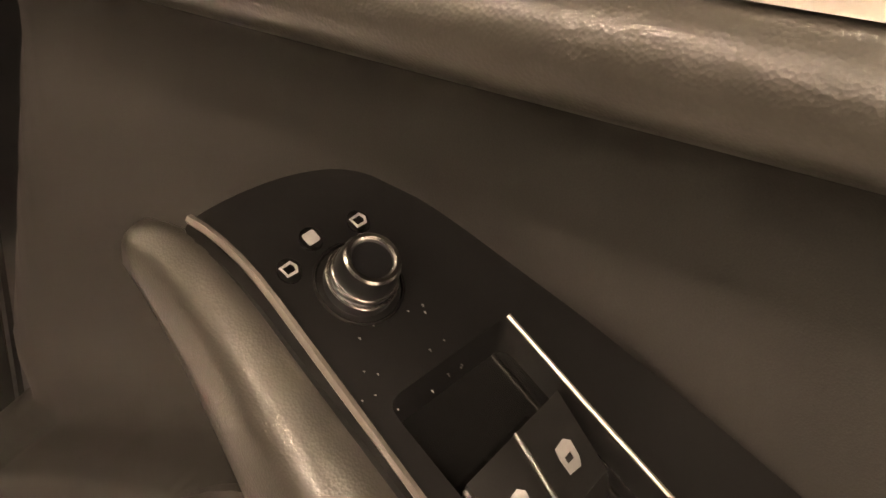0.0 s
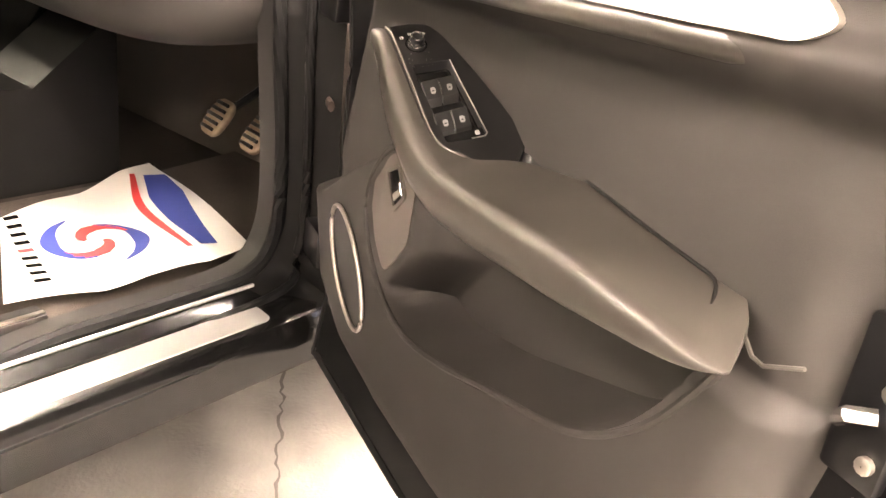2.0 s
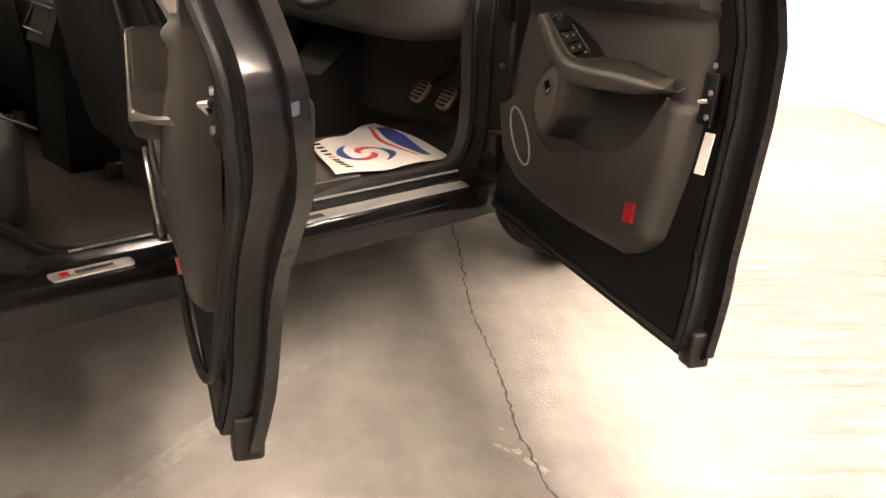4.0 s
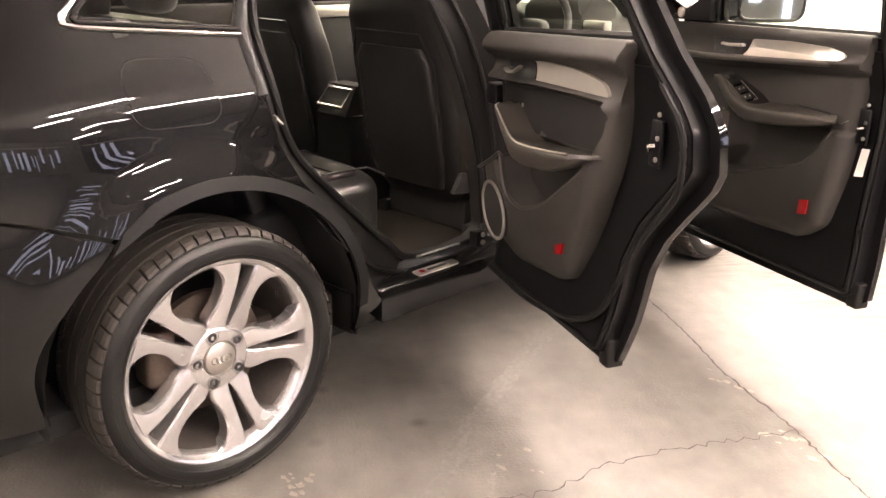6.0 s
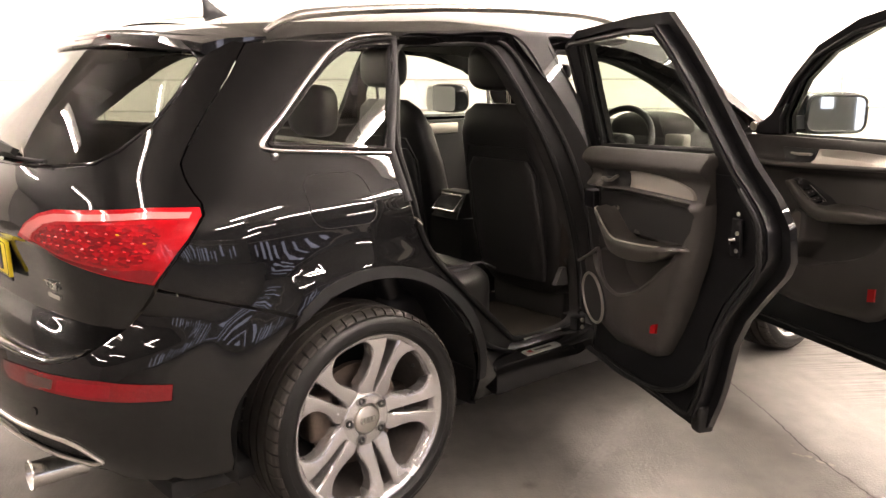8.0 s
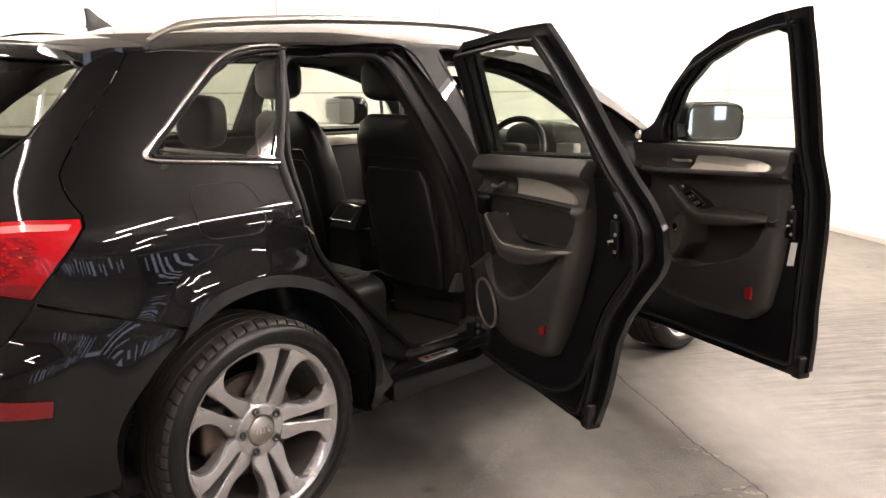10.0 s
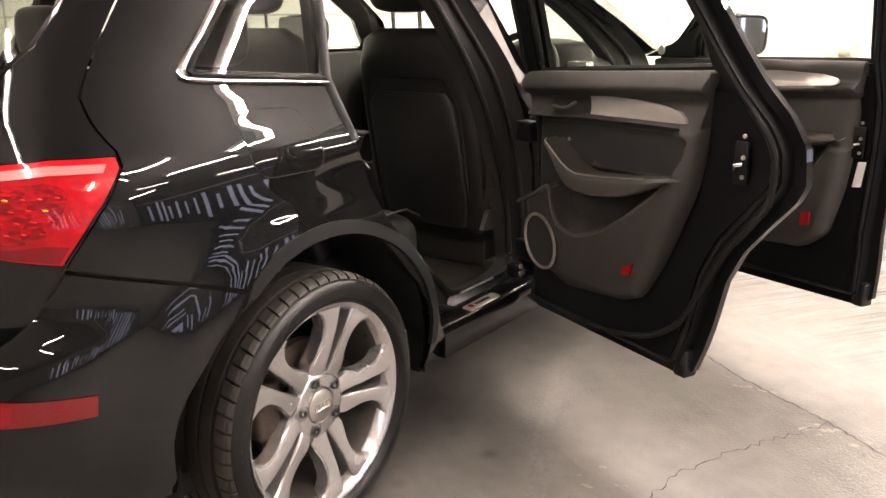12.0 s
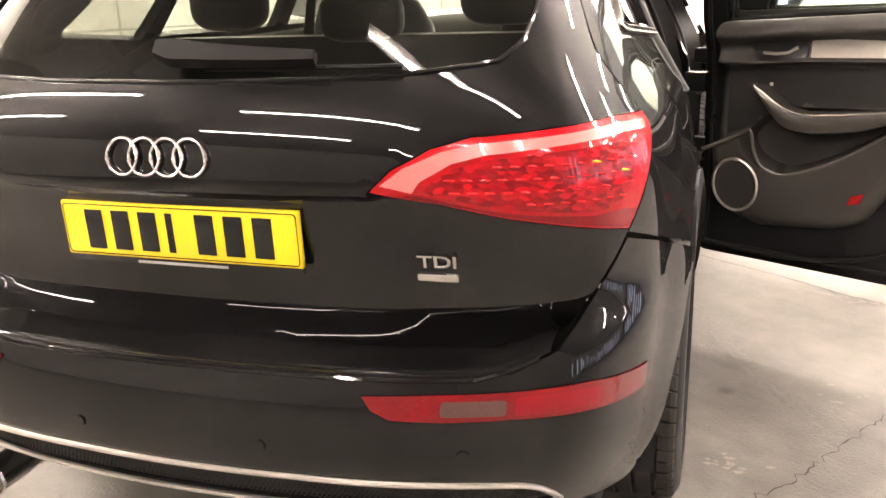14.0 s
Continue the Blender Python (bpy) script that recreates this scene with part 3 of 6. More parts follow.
REAR_GATE = [(.66, .075), (.72, .058), (.78, .036), (.82, .030)]


def smooth_step(v):
    v = max(0.0, min(1.0, v))
    return v * v * (3 - 2 * v)


def body(u, z, deep=0.0, gate=False):
    """The car's skin: u metres round its plan from the middle of the rear (negative: left), at height z, pushed in by deep.
    gate: the tailgate runs on down behind the bumper's shelf."""
    def bare(u, z):
        s, a = (1 if u >= 0 else -1), abs(u)
        cx, cy = float(np.interp(a, ARC, PX)), float(np.interp(a, ARC, PY))
        x = cx * (1 + smooth_table(SIDE, z) / 0.9)
        w = min(1, max(0, (0.35 - cy) / 1.1))
        back = smooth_table(REAR, z)
        if gate and z < .82:
            back += (smooth_table(REAR_GATE, z) - back) * smooth_step((.92 - a) / .08) * smooth_step((.85 - z) / .09)
        y = cy + back * w * w * (3 - 2 * w)
        if a < 0.62 and 0.7 < z < 1.012:
            y += 0.018 * smooth_step((0.62 - a) / 0.24) * smooth_step((1.012 - z) / 0.030) * smooth_step((z - 0.7) / 0.12)
        for axle in (REAR_AXLE, FRONT_AXLE):
            r = math.hypot(y - axle, z - 0.37)
            f = max(0, 1 - max(0, r - 0.46) / 0.16)
            x += 0.026 * f * f * (3 - 2 * f) * min(1, max(0, (cx - 0.6) / 0.25)) * (1 if z > 0.25 else 0)
        return Vector((s * x, y, z))
    p = bare(u, z)
    if deep:
        e = 0.004
        n = (bare(u + e, z) - bare(u - e, z)).cross(bare(u, z + e) - bare(u, z - e))
        n.normalize()
        p = p - n * deep
    return p


def panel(name, outline, mat, parent, label="", holes=(), off=0.0, rim=0.014, step=0.035, back=None, gate=False, rows=()):
    """A piece of the skin between borders given as (u, z), standing off by off, with its edges folded in."""
    bm = sheet(outline, holes, lambda a, b, d: body(a, b, d - off, gate), step, rim, back, rows)
    return part(name, bm, mat, parent, label, angle=35)


def flip(poly):
    return [(-p[0], p[1]) for p in reversed(poly)]


def strip(points, width, height, closed=False, sides=8):
    """A bead along points."""
    return tube(points, width, sides, closed, flat=height / width)


def arch(axle_u, r, a0, a1, n=16):
    """The edge of a wheel opening, a little tighter towards the bumper."""
    out = []
    for i in range(n + 1):
        a = a0 + (a1 - a0) * i / n
        k = r - 0.04 * min(1, max(0, (a - 112) / 30))
        out.append((axle_u + k * math.cos(radians(a)), 0.37 + k * math.sin(radians(a))))
    return out


car = tagged(new("car"), "glossy black estate car parked on concrete with two doors wide open", "car")

RU = 1.545   # rear wheel arch
FU = 4.34    # front wheel arch
GATE = [(.99, 1.548), (.987, 1.458), (.968, 1.354), (.959, 1.256), (.961, 1.22), (.993, 1.175), (1.043, 1.114), (1.046, 1.086), (.996, 1.016), (.884, .901)]
ARCH_R = arch(RU, .476, 122, 2)
APERTURE = [(2.09, .36), (2.07, .45), (2.00, .58), (1.90, .72), (1.80, .83), (1.75, .93), (1.72, 1.07), (1.715, 1.21), (1.79, 1.38), (1.89, 1.58)]
WINDOW_Q = [(1.255, 1.262), (1.70, 1.230), (1.78, 1.36), (1.87, 1.555), (1.76, 1.553), (1.64, 1.535), (1.50, 1.485), (1.37, 1.405), (1.28, 1.315), (1.245, 1.28)]
quarter_outline = GATE + [(1.002, .861), (1.16, .812), (1.276, .776)] + ARCH_R[1:] + [(2.021, .30), (2.25, .30), (2.25, .372), (2.13, .378)] + APERTURE[1:] + [(1.7, 1.592), (1.4, 1.58), (1.15, 1.565)]
panel("quarter_panel", quarter_outline, PAINT, car, "black rear wing with fuel flap", [WINDOW_Q], step=0.025)
ARCH = material("matt_arch_lip", (0.009, 0.009, 0.0095), 0.55, spec=0.2, grain=0.15, grain_size=700, stain=0.15)
panel("arch_trim", arch(RU, .472, 126, 3, 24) + arch(RU, .508, 3, 122, 24), ARCH, car, "matt black wheel arch lip", off=0.004, rim=0.012, step=0.03)
panel("quarter_window", inset(WINDOW_Q, -0.012), DARK_GLASS, car, "dark quarter window", off=-0.012, rim=0)
trim_run = [(1.715, 1.207), (1.60, 1.215), (1.47, 1.224), (1.32, 1.234), (1.245, 1.240), (1.212, 1.247), (1.204, 1.262), (1.216, 1.285), (1.245, 1.318), (1.345, 1.42), (1.49, 1.515), (1.64, 1.562), (1.80, 1.582), (1.89, 1.586)]
part("window_trim", strip([body(p[0], p[1], -0.002) for p in curve_through(trim_run, 0.012)], 0.010, 0.006), CHROME, car, "bright chrome window strip")
part("window_rubber", strip([body(p[0], p[1], -0.001) for p in curve_through([(a, b + .012) for a, b in trim_run[:5]] + [(1.235, 1.262), (1.250, 1.292)] + [(a + .022, b - .012) for a, b in trim_run[9:]], 0.015)], 0.010, 0.004), SEAL, car, "black window rubber")
# the black pillar post beside the opening
part("pillar_trim", strip([body(a, b, 0.0) for a, b in [(1.722, 1.06), (1.722, 1.22), (1.795, 1.38), (1.895, 1.58)]], 0.016, 0.008), ARCH, car)

# fuel flap with its fine gap
FLAP = rounded([(1.355, 1.165), (1.58, 1.158), (1.60, 1.01), (1.37, 1.012)], 0.055)
panel("fuel_flap", FLAP, PAINT, car, "rounded fuel flap", off=0.0015, rim=0.004, step=0.016)
part("flap_gap", strip([body(p[0], p[1], 0.0008) for p in inset(FLAP, -0.002)], 0.0034, 0.0014, closed=True, sides=6), DARK, car)

# tailgate
LAMP = [(.405, 1.01), (.452, 1.051), (.529, 1.085), (.605, 1.101), (.739, 1.106), (.907, 1.112), (1.035, 1.106), (1.038, 1.082), (.99, 1.02), (.880, .906), (.743, .934), (.644, .956), (.532, .985)]
REAR_WIN = [(0, 1.195), (.3, 1.197), (.55, 1.205), (.70, 1.218), (.76, 1.25), (.82, 1.32), (.84, 1.40), (.85, 1.50), (.80, 1.525), (.4, 1.545), (0, 1.55)]
REAR_WIN = REAR_WIN + flip(REAR_WIN[1:-1])
gate_half = [(0, 1.60)] + [(.4, 1.595), (.85, 1.57)] + [(a - 0.006, b) for a, b in GATE] + [(.80, .81), (.735, .730), (.66, .698), (.4, .690), (0, .690)]
gate_outline = gate_half + [(-a, b) for a, b in reversed(gate_half[1:-1])]
tailgate = panel("tailgate", gate_outline, PAINT, car, "glossy black tailgate with wide rear window", [REAR_WIN, LAMP, flip(LAMP)], step=0.028, gate=True,
                 rows=[[(a, z) for a in np.arange(-.40, .401, .02)] for z in (1.018, 1.011, 1.005, .999, .993, .987, .980)] + [[(a, z) for a in np.arange(-.72, .721, .03)] for z in (.825, .81, .797, .785, .77, .75)])
panel("rear_window", inset(REAR_WIN, -0.015), DARK_GLASS, tailgate, "dark rear window", off=-0.006, rim=0, step=0.05)
# tail lamps
def lens(name, dark, light, size):
    """Red lamp plastic over bright facetted cells."""
    m = bpy.data.materials.new(name)
    m.use_nodes = True
    n, l = m.node_tree.nodes, m.node_tree.links
    b = n["Principled BSDF"]
    b.inputs["Roughness"].default_value = 0.28
    b.inputs["Specular IOR Level"].default_value = 0.15
    b.inputs["Coat Weight"].default_value = 1.0
    b.inputs["Coat Roughness"].default_value = 0.02
    co, mp, vo, mix, bp = (n.new("ShaderNode" + k) for k in ("TexCoord", "Mapping", "TexVoronoi", "ValToRGB", "Bump"))
    mp.inputs["Scale"].default_value = size
    vo.inputs["Scale"].default_value = 1.0
    l.new(co.outputs["Object"], mp.inputs["Vector"])
    l.new(mp.outputs[0], vo.inputs["Vector"])
    mix.color_ramp.elements[0].color, mix.color_ramp.elements[1].color = (*dark, 1), (*light, 1)
    mix.color_ramp.elements[0].position, mix.color_ramp.elements[1].position = 0.25, 0.95
    l.new(vo.outputs["Color"], mix.inputs[0])
    l.new(mix.outputs[0], b.inputs["Base Color"])
    bp.inputs["Strength"].default_value, bp.inputs["Distance"].default_value = 0.25, 0.004
    l.new(vo.outputs["Distance"], bp.inputs["Height"])
    l.new(bp.outputs[0], b.inputs["Normal"])
    return m


LENS = lens("red_lens", (0.34, 0.002, 0.006), (0.40, 0.003, 0.008), (45, 45, 60))
CELL = lens("red_cell_lens", (0.17, 0.001, 0.004), (0.46, 0.004, 0.010), (60, 60, 120))
LENS_PALE = material("pale_lens", (0.62, 0.17, 0.16), 0.2, coat=1.0, grain=0.1)
LENS_DEEP = material("deep_red_lens", (0.10, 0.003, 0.006), 0.15, coat=1.0, grain=0.3, grain_size=120)
CELL_GREY = material("smoky_lens", (0.075, 0.036, 0.032), 0.2, coat=1.0, grain=0.2, grain_size=250)
LENS_LOW = material("crimson_lens", (0.17, 0.002, 0.006), 0.2, coat=1.0, spec=0.2, grain=0.1, grain_size=200)
LED_RED = material("red_led", (0.56, 0.012, 0.015), 0.25, 0.1, coat=1.0)
AMBER = material("amber_lens", (0.9, 0.45, 0.03), 0.2, coat=1.0)


def tail_lamp(side):
    def f(poly):
        return poly if side > 0 else flip(poly)
    lamp_part = panel("tail_light", f(inset(LAMP, 0.003)), LENS, car, "red wrapped tail light", off=0.004, rim=0.02, step=0.03)
    band = [(.43, 1.022), (.475, 1.052), (.545, 1.077), (.61, 1.088), (.74, 1.092), (.90, 1.098), (1.01, 1.092), (1.0, 1.078), (.90, 1.082), (.74, 1.076), (.62, 1.07), (.56, 1.058), (.50, 1.028), (.485, 1.010)]
    panel("light_band", f(band), LENS_PALE, lamp_part, "pale light band", off=0.006, rim=0.003, step=0.03)
    cells = [(.50, 1.012), (.55, 1.046), (.62, 1.062), (.75, 1.068), (.90, 1.070), (.93, 1.05), (.905, 1.0), (.87, .962), (.80, .957), (.70, .968), (.60, .985)]
    panel("lamp_reflector", f(rounded(cells, .02)), CELL, lamp_part, "bright facetted lamp cells", off=0.0062, rim=0.002, step=0.02)
    low = [(.47, 1.006), (.532, .990), (.644, .962), (.743, .941), (.876, .914), (.905, .945), (.86, .952), (.80, .949), (.70, .960), (.60, .977), (.50, 1.004)]
    panel("lamp_foot", f(low), LENS_LOW, lamp_part, "deep red lower lens", off=0.0055, rim=0.002, step=0.03)
    for row in range(4):
        for col in range(13):
            u = .545 + .030 * col + 0.006 * row
            z = 1.052 - .022 * row - .0008 * col
            if inside((u, z), inset(cells, .008)):
                p = body(f([(u, z)])[0][0], z, -.0055)
                bm = bmesh.new()
                bmesh.ops.create_uvsphere(bm, u_segments=8, v_segments=5, radius=1, matrix=Matrix.Translation(p) @ Matrix.Diagonal((.013, .004, .0024, 1)))
                part("lamp_cell", bm, AMBER if (row, col) in ((1, 11), (0, 9)) else LED_RED, lamp_part)
    return lamp_part


tail_lamp(1)
tail_lamp(-1)

# number plate, rings, letters, wiper
YELLOW = material("plate_yellow", (0.80, 0.60, 0.02), 0.35, coat=0.3, grain=0.03)
plate = part("number_plate", box(-.26, .26, -.006, .006, -.0555, .0555, .004), YELLOW, tailgate, "yellow number plate with dark bars", m=pose(.010, -.8350, .916, 2, 0, 0))
part("plate_border", tube([(a, -.0068, b) for a, b in rounded([(-.254, -.0495), (.254, -.0495), (.254, .0495), (-.254, .0495)], .008)], .0011, 5, True), GLOSS, plate)
x = -.205
for wide in (1, 1, 1, 0, None, 1, 1, 1):
    if wide is None:
        x += .034
        continue
    part("plate_bar", box(x, x + (.040 if wide else .015), -.0075, -.0060, -.0395, .0395, .0004), GLOSS, plate)
    x += .061 if wide else .030
part("plate_holder", box(-.2585, .2585, -.002, .006, -.068, .054, .003), GLOSS, plate, "black plate holder")
part("holder_print", box(-.10, .10, -.0035, -.0015, -.066, -.061), GREY_MARK, plate)
for k in range(4):
    cu = -.0735 + .049 * k
    part("badge_ring", tube([body(cu + .0335 * math.cos(a), 1.066 + .0335 * math.sin(a), -.006) for a in [2 * math.pi * i / 32 for i in range(32)]], .0042, 8, True, flat=.7), CHROME, tailgate, "chrome badge ring")
font = bpy.data.curves.new("engine_letters", "FONT")
font.body, font.size, font.extrude, font.bevel_depth = "TDI", .034, .002, .0006
font_ob = bpy.data.objects.new("engine_letters", font)
scene.collection.objects.link(font_ob)
letters = bpy.data.meshes.new_from_object(font_ob.evaluated_get(bpy.context.evaluated_depsgraph_get()))
bpy.data.objects.remove(font_ob)
lo = min(v.co.x for v in letters.vertices)
hi = max(v.co.x for v in letters.vertices)
for v in letters.vertices:
    v.co.x = (v.co.x - lo) * .072 / (hi - lo)
badge = new("engine_letters", letters)
letters.materials.append(CHROME)
badge.parent = tailgate
p0, p1 = body(.470, .866, -.004), body(.542, .864, -.004)
dx = (p1 - p0).normalized()
dz = (body(.47, .89, -.004) - p0).normalized()
badge.matrix_basis = Matrix((( dx.x, dz.x, dx.cross(dz).x, p0.x), (dx.y, dz.y, dx.cross(dz).y, p0.y), (dx.z, dz.z, dx.cross(dz).z, p0.z), (0, 0, 0, 1)))
tagged(badge, "small chrome engine letters")
panel("drive_badge", rounded([(.468, .839), (.543, .837), (.543, .850), (.468, .852)], .003, 2), CHROME, tailgate, "small chrome badge bar", off=.005, rim=.006, step=.03)
WIPER = material("wiper_black", (0.006, 0.006, 0.006), 0.6, grain=0.2, spec=0.1)
wiper = part("rear_wiper", loft([[body(u, z - h * .5, -.028), body(u, z + h * .5, -.03), body(u, z + h * .3, -.05), body(u, z - h * .4, -.048)] for u, z, h in
             ((-.012, 1.232, .030), (.03, 1.228, .046), (.12, 1.222, .036), (.25, 1.216, .026), (.345, 1.213, .018))]), WIPER, tailgate, "black rear wiper arm", angle=50)
part("wiper_blade", tube([body(u, 1.209 - .006 * (u - .2), -.016) for u in np.linspace(.10, .51, 12)], .008, 8, flat=.7), WIPER, wiper, "rubber wiper blade")
part("window_edge", tube([body(a, b, -.001) for a, b in dense(REAR_WIN, .04)], .005, 6, True), GLOSS, tailgate)

# bumper
bump_half = [(0, .685), (.4, .685), (.655, .69), (.735, .722), (.80, .798), (.878, .889), (1.0, .852), (1.156, .803), (1.268, .768)]
bump_half += arch(RU, .476, 124, 172, 10)[1:] + [(1.08, .33), (.9, .315), (.77, .335), (.75, .375), (.63, .385), (.46, .398), (.2, .387), (0, .385)]
GRILLE = [(.0, .398), (.2, .400), (.46, .412), (.64, .402), (.735, .398), (.772, .412), (.728, .458), (.64, .480), (.36, .484), (0, .482)]
grille_full = GRILLE + [(-a, b) for a, b in reversed(GRILLE[1:-1])]
REFL = [(.389, .656), (.519, .661), (.655, .663), (.80, .662), (.985, .640), (.988, .592), (.82, .605), (.656, .611), (.537, .609), (.445, .612), (.41, .629)]
bumper = panel("rear_bumper", bump_half + [(-a, b) for a, b in reversed(bump_half[1:-1])], PAINT, car, "glossy black rear bumper", [grille_full, REFL, flip(REFL)], rim=0.03)
for f in (1, -1):
    rp = REFL if f > 0 else flip(REFL)
    refl = panel("bumper_reflector", inset(rp, 0.002), REFLECTOR, bumper, "long red bumper reflector", off=0.003, rim=0.02, step=0.03)
    dark_cell = rounded([(.535, .621), (.65, .621), (.65, .648), (.535, .648)], 0.006, 2)
    panel("reflector_cell", dark_cell if f > 0 else flip(dark_cell), CELL_GREY, refl, "greyish lamp cell", off=0.0045, rim=0.002, step=0.04)
    deep_cell = rounded([(.665, .619), (.83, .615), (.83, .650), (.665, .652)], 0.006, 2)
    panel("reflector_cell", deep_cell if f > 0 else flip(deep_cell), LENS_LOW, refl, "deep red lamp cell", off=0.004, rim=0.002, step=0.04)
MESH = material("honeycomb_mesh", (0.01, 0.01, 0.01), 0.5, bump=1.0, grain_size=140, grain=0.4)
panel("bumper_grille", inset(grille_full, -0.004), MESH, bumper, "black honeycomb insert", off=-0.018, rim=0.0, step=0.04)
for line in (GRILLE[:6], GRILLE[5:]):
    for f in (1, -1):
        part("grille_trim", strip([body(f * a, b, -0.003) for a, b in curve_through([(p[0], p[1]) for p in line], 0.03)], 0.006, 0.006), ALU, bumper, "satin silver grille edge")
shelf = bmesh.new()
shelf_rows = []
for u in np.linspace(-.72, .72, 49):
    p = body(u, .684 + 0.03 * max(0, abs(u) - .6) / .1, 0.0)
    shelf_rows.append([shelf.verts.new(p + Vector((0, dy, dz))) for dy, dz in ((.002, .001), (.010, .0065), (.025, .010), (.06, .012), (.14, .010))])
for r0, r1 in zip(shelf_rows, shelf_rows[1:]):
    for j in range(4):
        shelf.faces.new([r0[j], r0[j + 1], r1[j + 1], r1[j]])
part("bumper_shelf", shelf, PAINT, bumper, "glossy black bumper shelf")
lattice = bmesh.new()
for i in range(-74, 75):
    for lean_ in (.045, -.045):
        u0 = i * .0105
        tall = .066 * min(1, max(.2, (.76 - abs(u0)) / .08))
        tube([body(u0, .408, .010), body(u0 + lean_, .408 + tall, .010)], .0013, 4, bm=lattice)
part("grille_lattice", lattice, MESH, bumper, "fine black grille lattice")
for u0 in (-.58, -.2, .2, .58):
    part("parking_sensor", tube([body(u0, .545, .004), body(u0, .545, -.003)], .012, 16), PAINT, bumper, "round parking sensor")
part("bumper_lip", strip([body(a, .684 + 0.03 * max(0, abs(a) - .6) / .1, 0.004) for a in np.linspace(-.70, .70, 40)], 0.008, 0.006), PAINT, bumper)
part("bumper_valance", tube([body(u, .345, 0.06) for u in np.linspace(-1.0, 1.0, 40)], 0.05, 8), PLASTIC, bumper)
for sx in (-.52, .52):
    part("tailpipe", lathe([(-.90, .045), (-.905, .042), (-.90, .039), (-.75, .039)], 24, axis="y", centre=(sx, 0, .335)), CHROME, car, "chrome tailpipe")

# roof, spoiler, rails, aerial
ROOF_Z = [(-.5, 1.565), (-.35, 1.60), (-.1, 1.644), (.2, 1.677), (.8, 1.710), (1.4, 1.698), (1.9, 1.635), (2.1, 1.595)]
EDGE_U = [.99, 1.15, 1.4, 1.7, 1.89, 2.3, 2.8, 3.2, 3.45]
EDGE_Z = [1.552, 1.568, 1.583, 1.595, 1.60, 1.618, 1.622, 1.605, 1.58]
roof_rows = []
edge_pts = [body(u, float(np.interp(u, EDGE_U, EDGE_Z)), 0.004) for u in np.linspace(.99, 3.45, 42)]
for e in edge_pts:
    row = []
    crown = smooth_table(ROOF_Z, e.y, 0.1)
    for j in range(-12, 13):
        t = j / 12
        row.append(Vector((e.x * t, e.y - 0.10 * (1 - t * t) * max(0, 1 - (e.y + .25) / 0.5), e.z + (crown - e.z) * (1 - abs(t) ** 2.6))))
    roof_rows.append(row)
bm = bmesh.new()
vs = [[bm.verts.new(p) for p in r] for r in roof_rows]
for r0, r1 in zip(vs, vs[1:]):
    for j in range(len(r0) - 1):
        bm.faces.new([r0[j], r0[j + 1], r1[j + 1], r1[j]])
part("roof", bm, PAINT, car, "black painted roof")
bm = bmesh.new()
vs = [[bm.verts.new(p - Vector((0, 0, 0.05))) for p in r] for r in roof_rows]
for r0, r1 in zip(vs, vs[1:]):
    for j in range(len(r0) - 1):
        bm.faces.new([r0[j], r1[j], r1[j + 1], r0[j + 1]])
part("headliner", bm, HEADLINER, car, "dark roof lining")

rings = []
for i in range(25):
    t = -1 + 2 * i / 24
    x = 0.575 * t
    y0 = -0.435 + 0.10 * abs(t) ** 3 - 0.02 * (1 - t * t)
    zt = 1.572 + 0.022 * (1 - t * t)
    drop = 0.02 * abs(t) ** 4
    rings.append([Vector((x, y0, zt - 0.030 - drop)), Vector((x, y0 + 0.01, zt - 0.006 - drop)), Vector((x, y0 + 0.09, zt + 0.012 - drop)), Vector((x, y0 + 0.22, zt + 0.020 + 0.018 * (1 - t * t) - drop)),
                  Vector((x, y0 + 0.24, zt - 0.03 - drop)), Vector((x, y0 + 0.14, zt - 0.062 - 0.02 * abs(t) ** 3)), Vector((x, y0 + 0.03, zt - 0.048 - drop))])
part("roof_spoiler", loft(rings), PAINT, car, "black roof spoiler above the rear window", angle=30)
part("brake_light", box(-.16, .16, -.4565, -.440, 1.570, 1.581, .003), LENS_DEEP, car, "narrow high brake light")

for s in (1, -1):
    pts = [(.60 * s, -.13, 1.588), (.60 * s, -.05, 1.628), (.603 * s, .10, 1.652), (.605 * s, .5, 1.682), (.605 * s, 1.0, 1.697), (.60 * s, 1.4, 1.69), (.595 * s, 1.62, 1.655), (.59 * s, 1.70, 1.61)]
    if s < 0:
        pts = [(x_, y_, z_ + .018 * min(1, max(0, (y_ + .13) / .25))) for x_, y_, z_ in pts]
    cur = curve_through(pts, 0.03)
    rail = part("roof_rail", tube(cur, [0.008 + 0.012 * min(1, i / 4, (len(cur) - 1 - i) / 4) for i in range(len(cur))], 10, flat=0.8), ALU, car, "satin aluminium roof rail")
fin = bmesh.new()
fin_rings = []
for z, y0, y1, w in ((1.64, -.04, .11, .028), (1.655, -.045, .10, .024), (1.672, -.04, .05, .012), (1.70, -.04, .005, .006), (1.725, -.045, -.025, .003)):
    fin_rings.append([Vector((w * math.cos(a), (y0 + y1) / 2 + (y1 - y0) / 2 * math.sin(a), z)) for a in [2 * math.pi * k / 12 for k in range(12)]])
part("roof_aerial", loft(fin_rings, fin), SATIN, car, "black shark fin aerial")

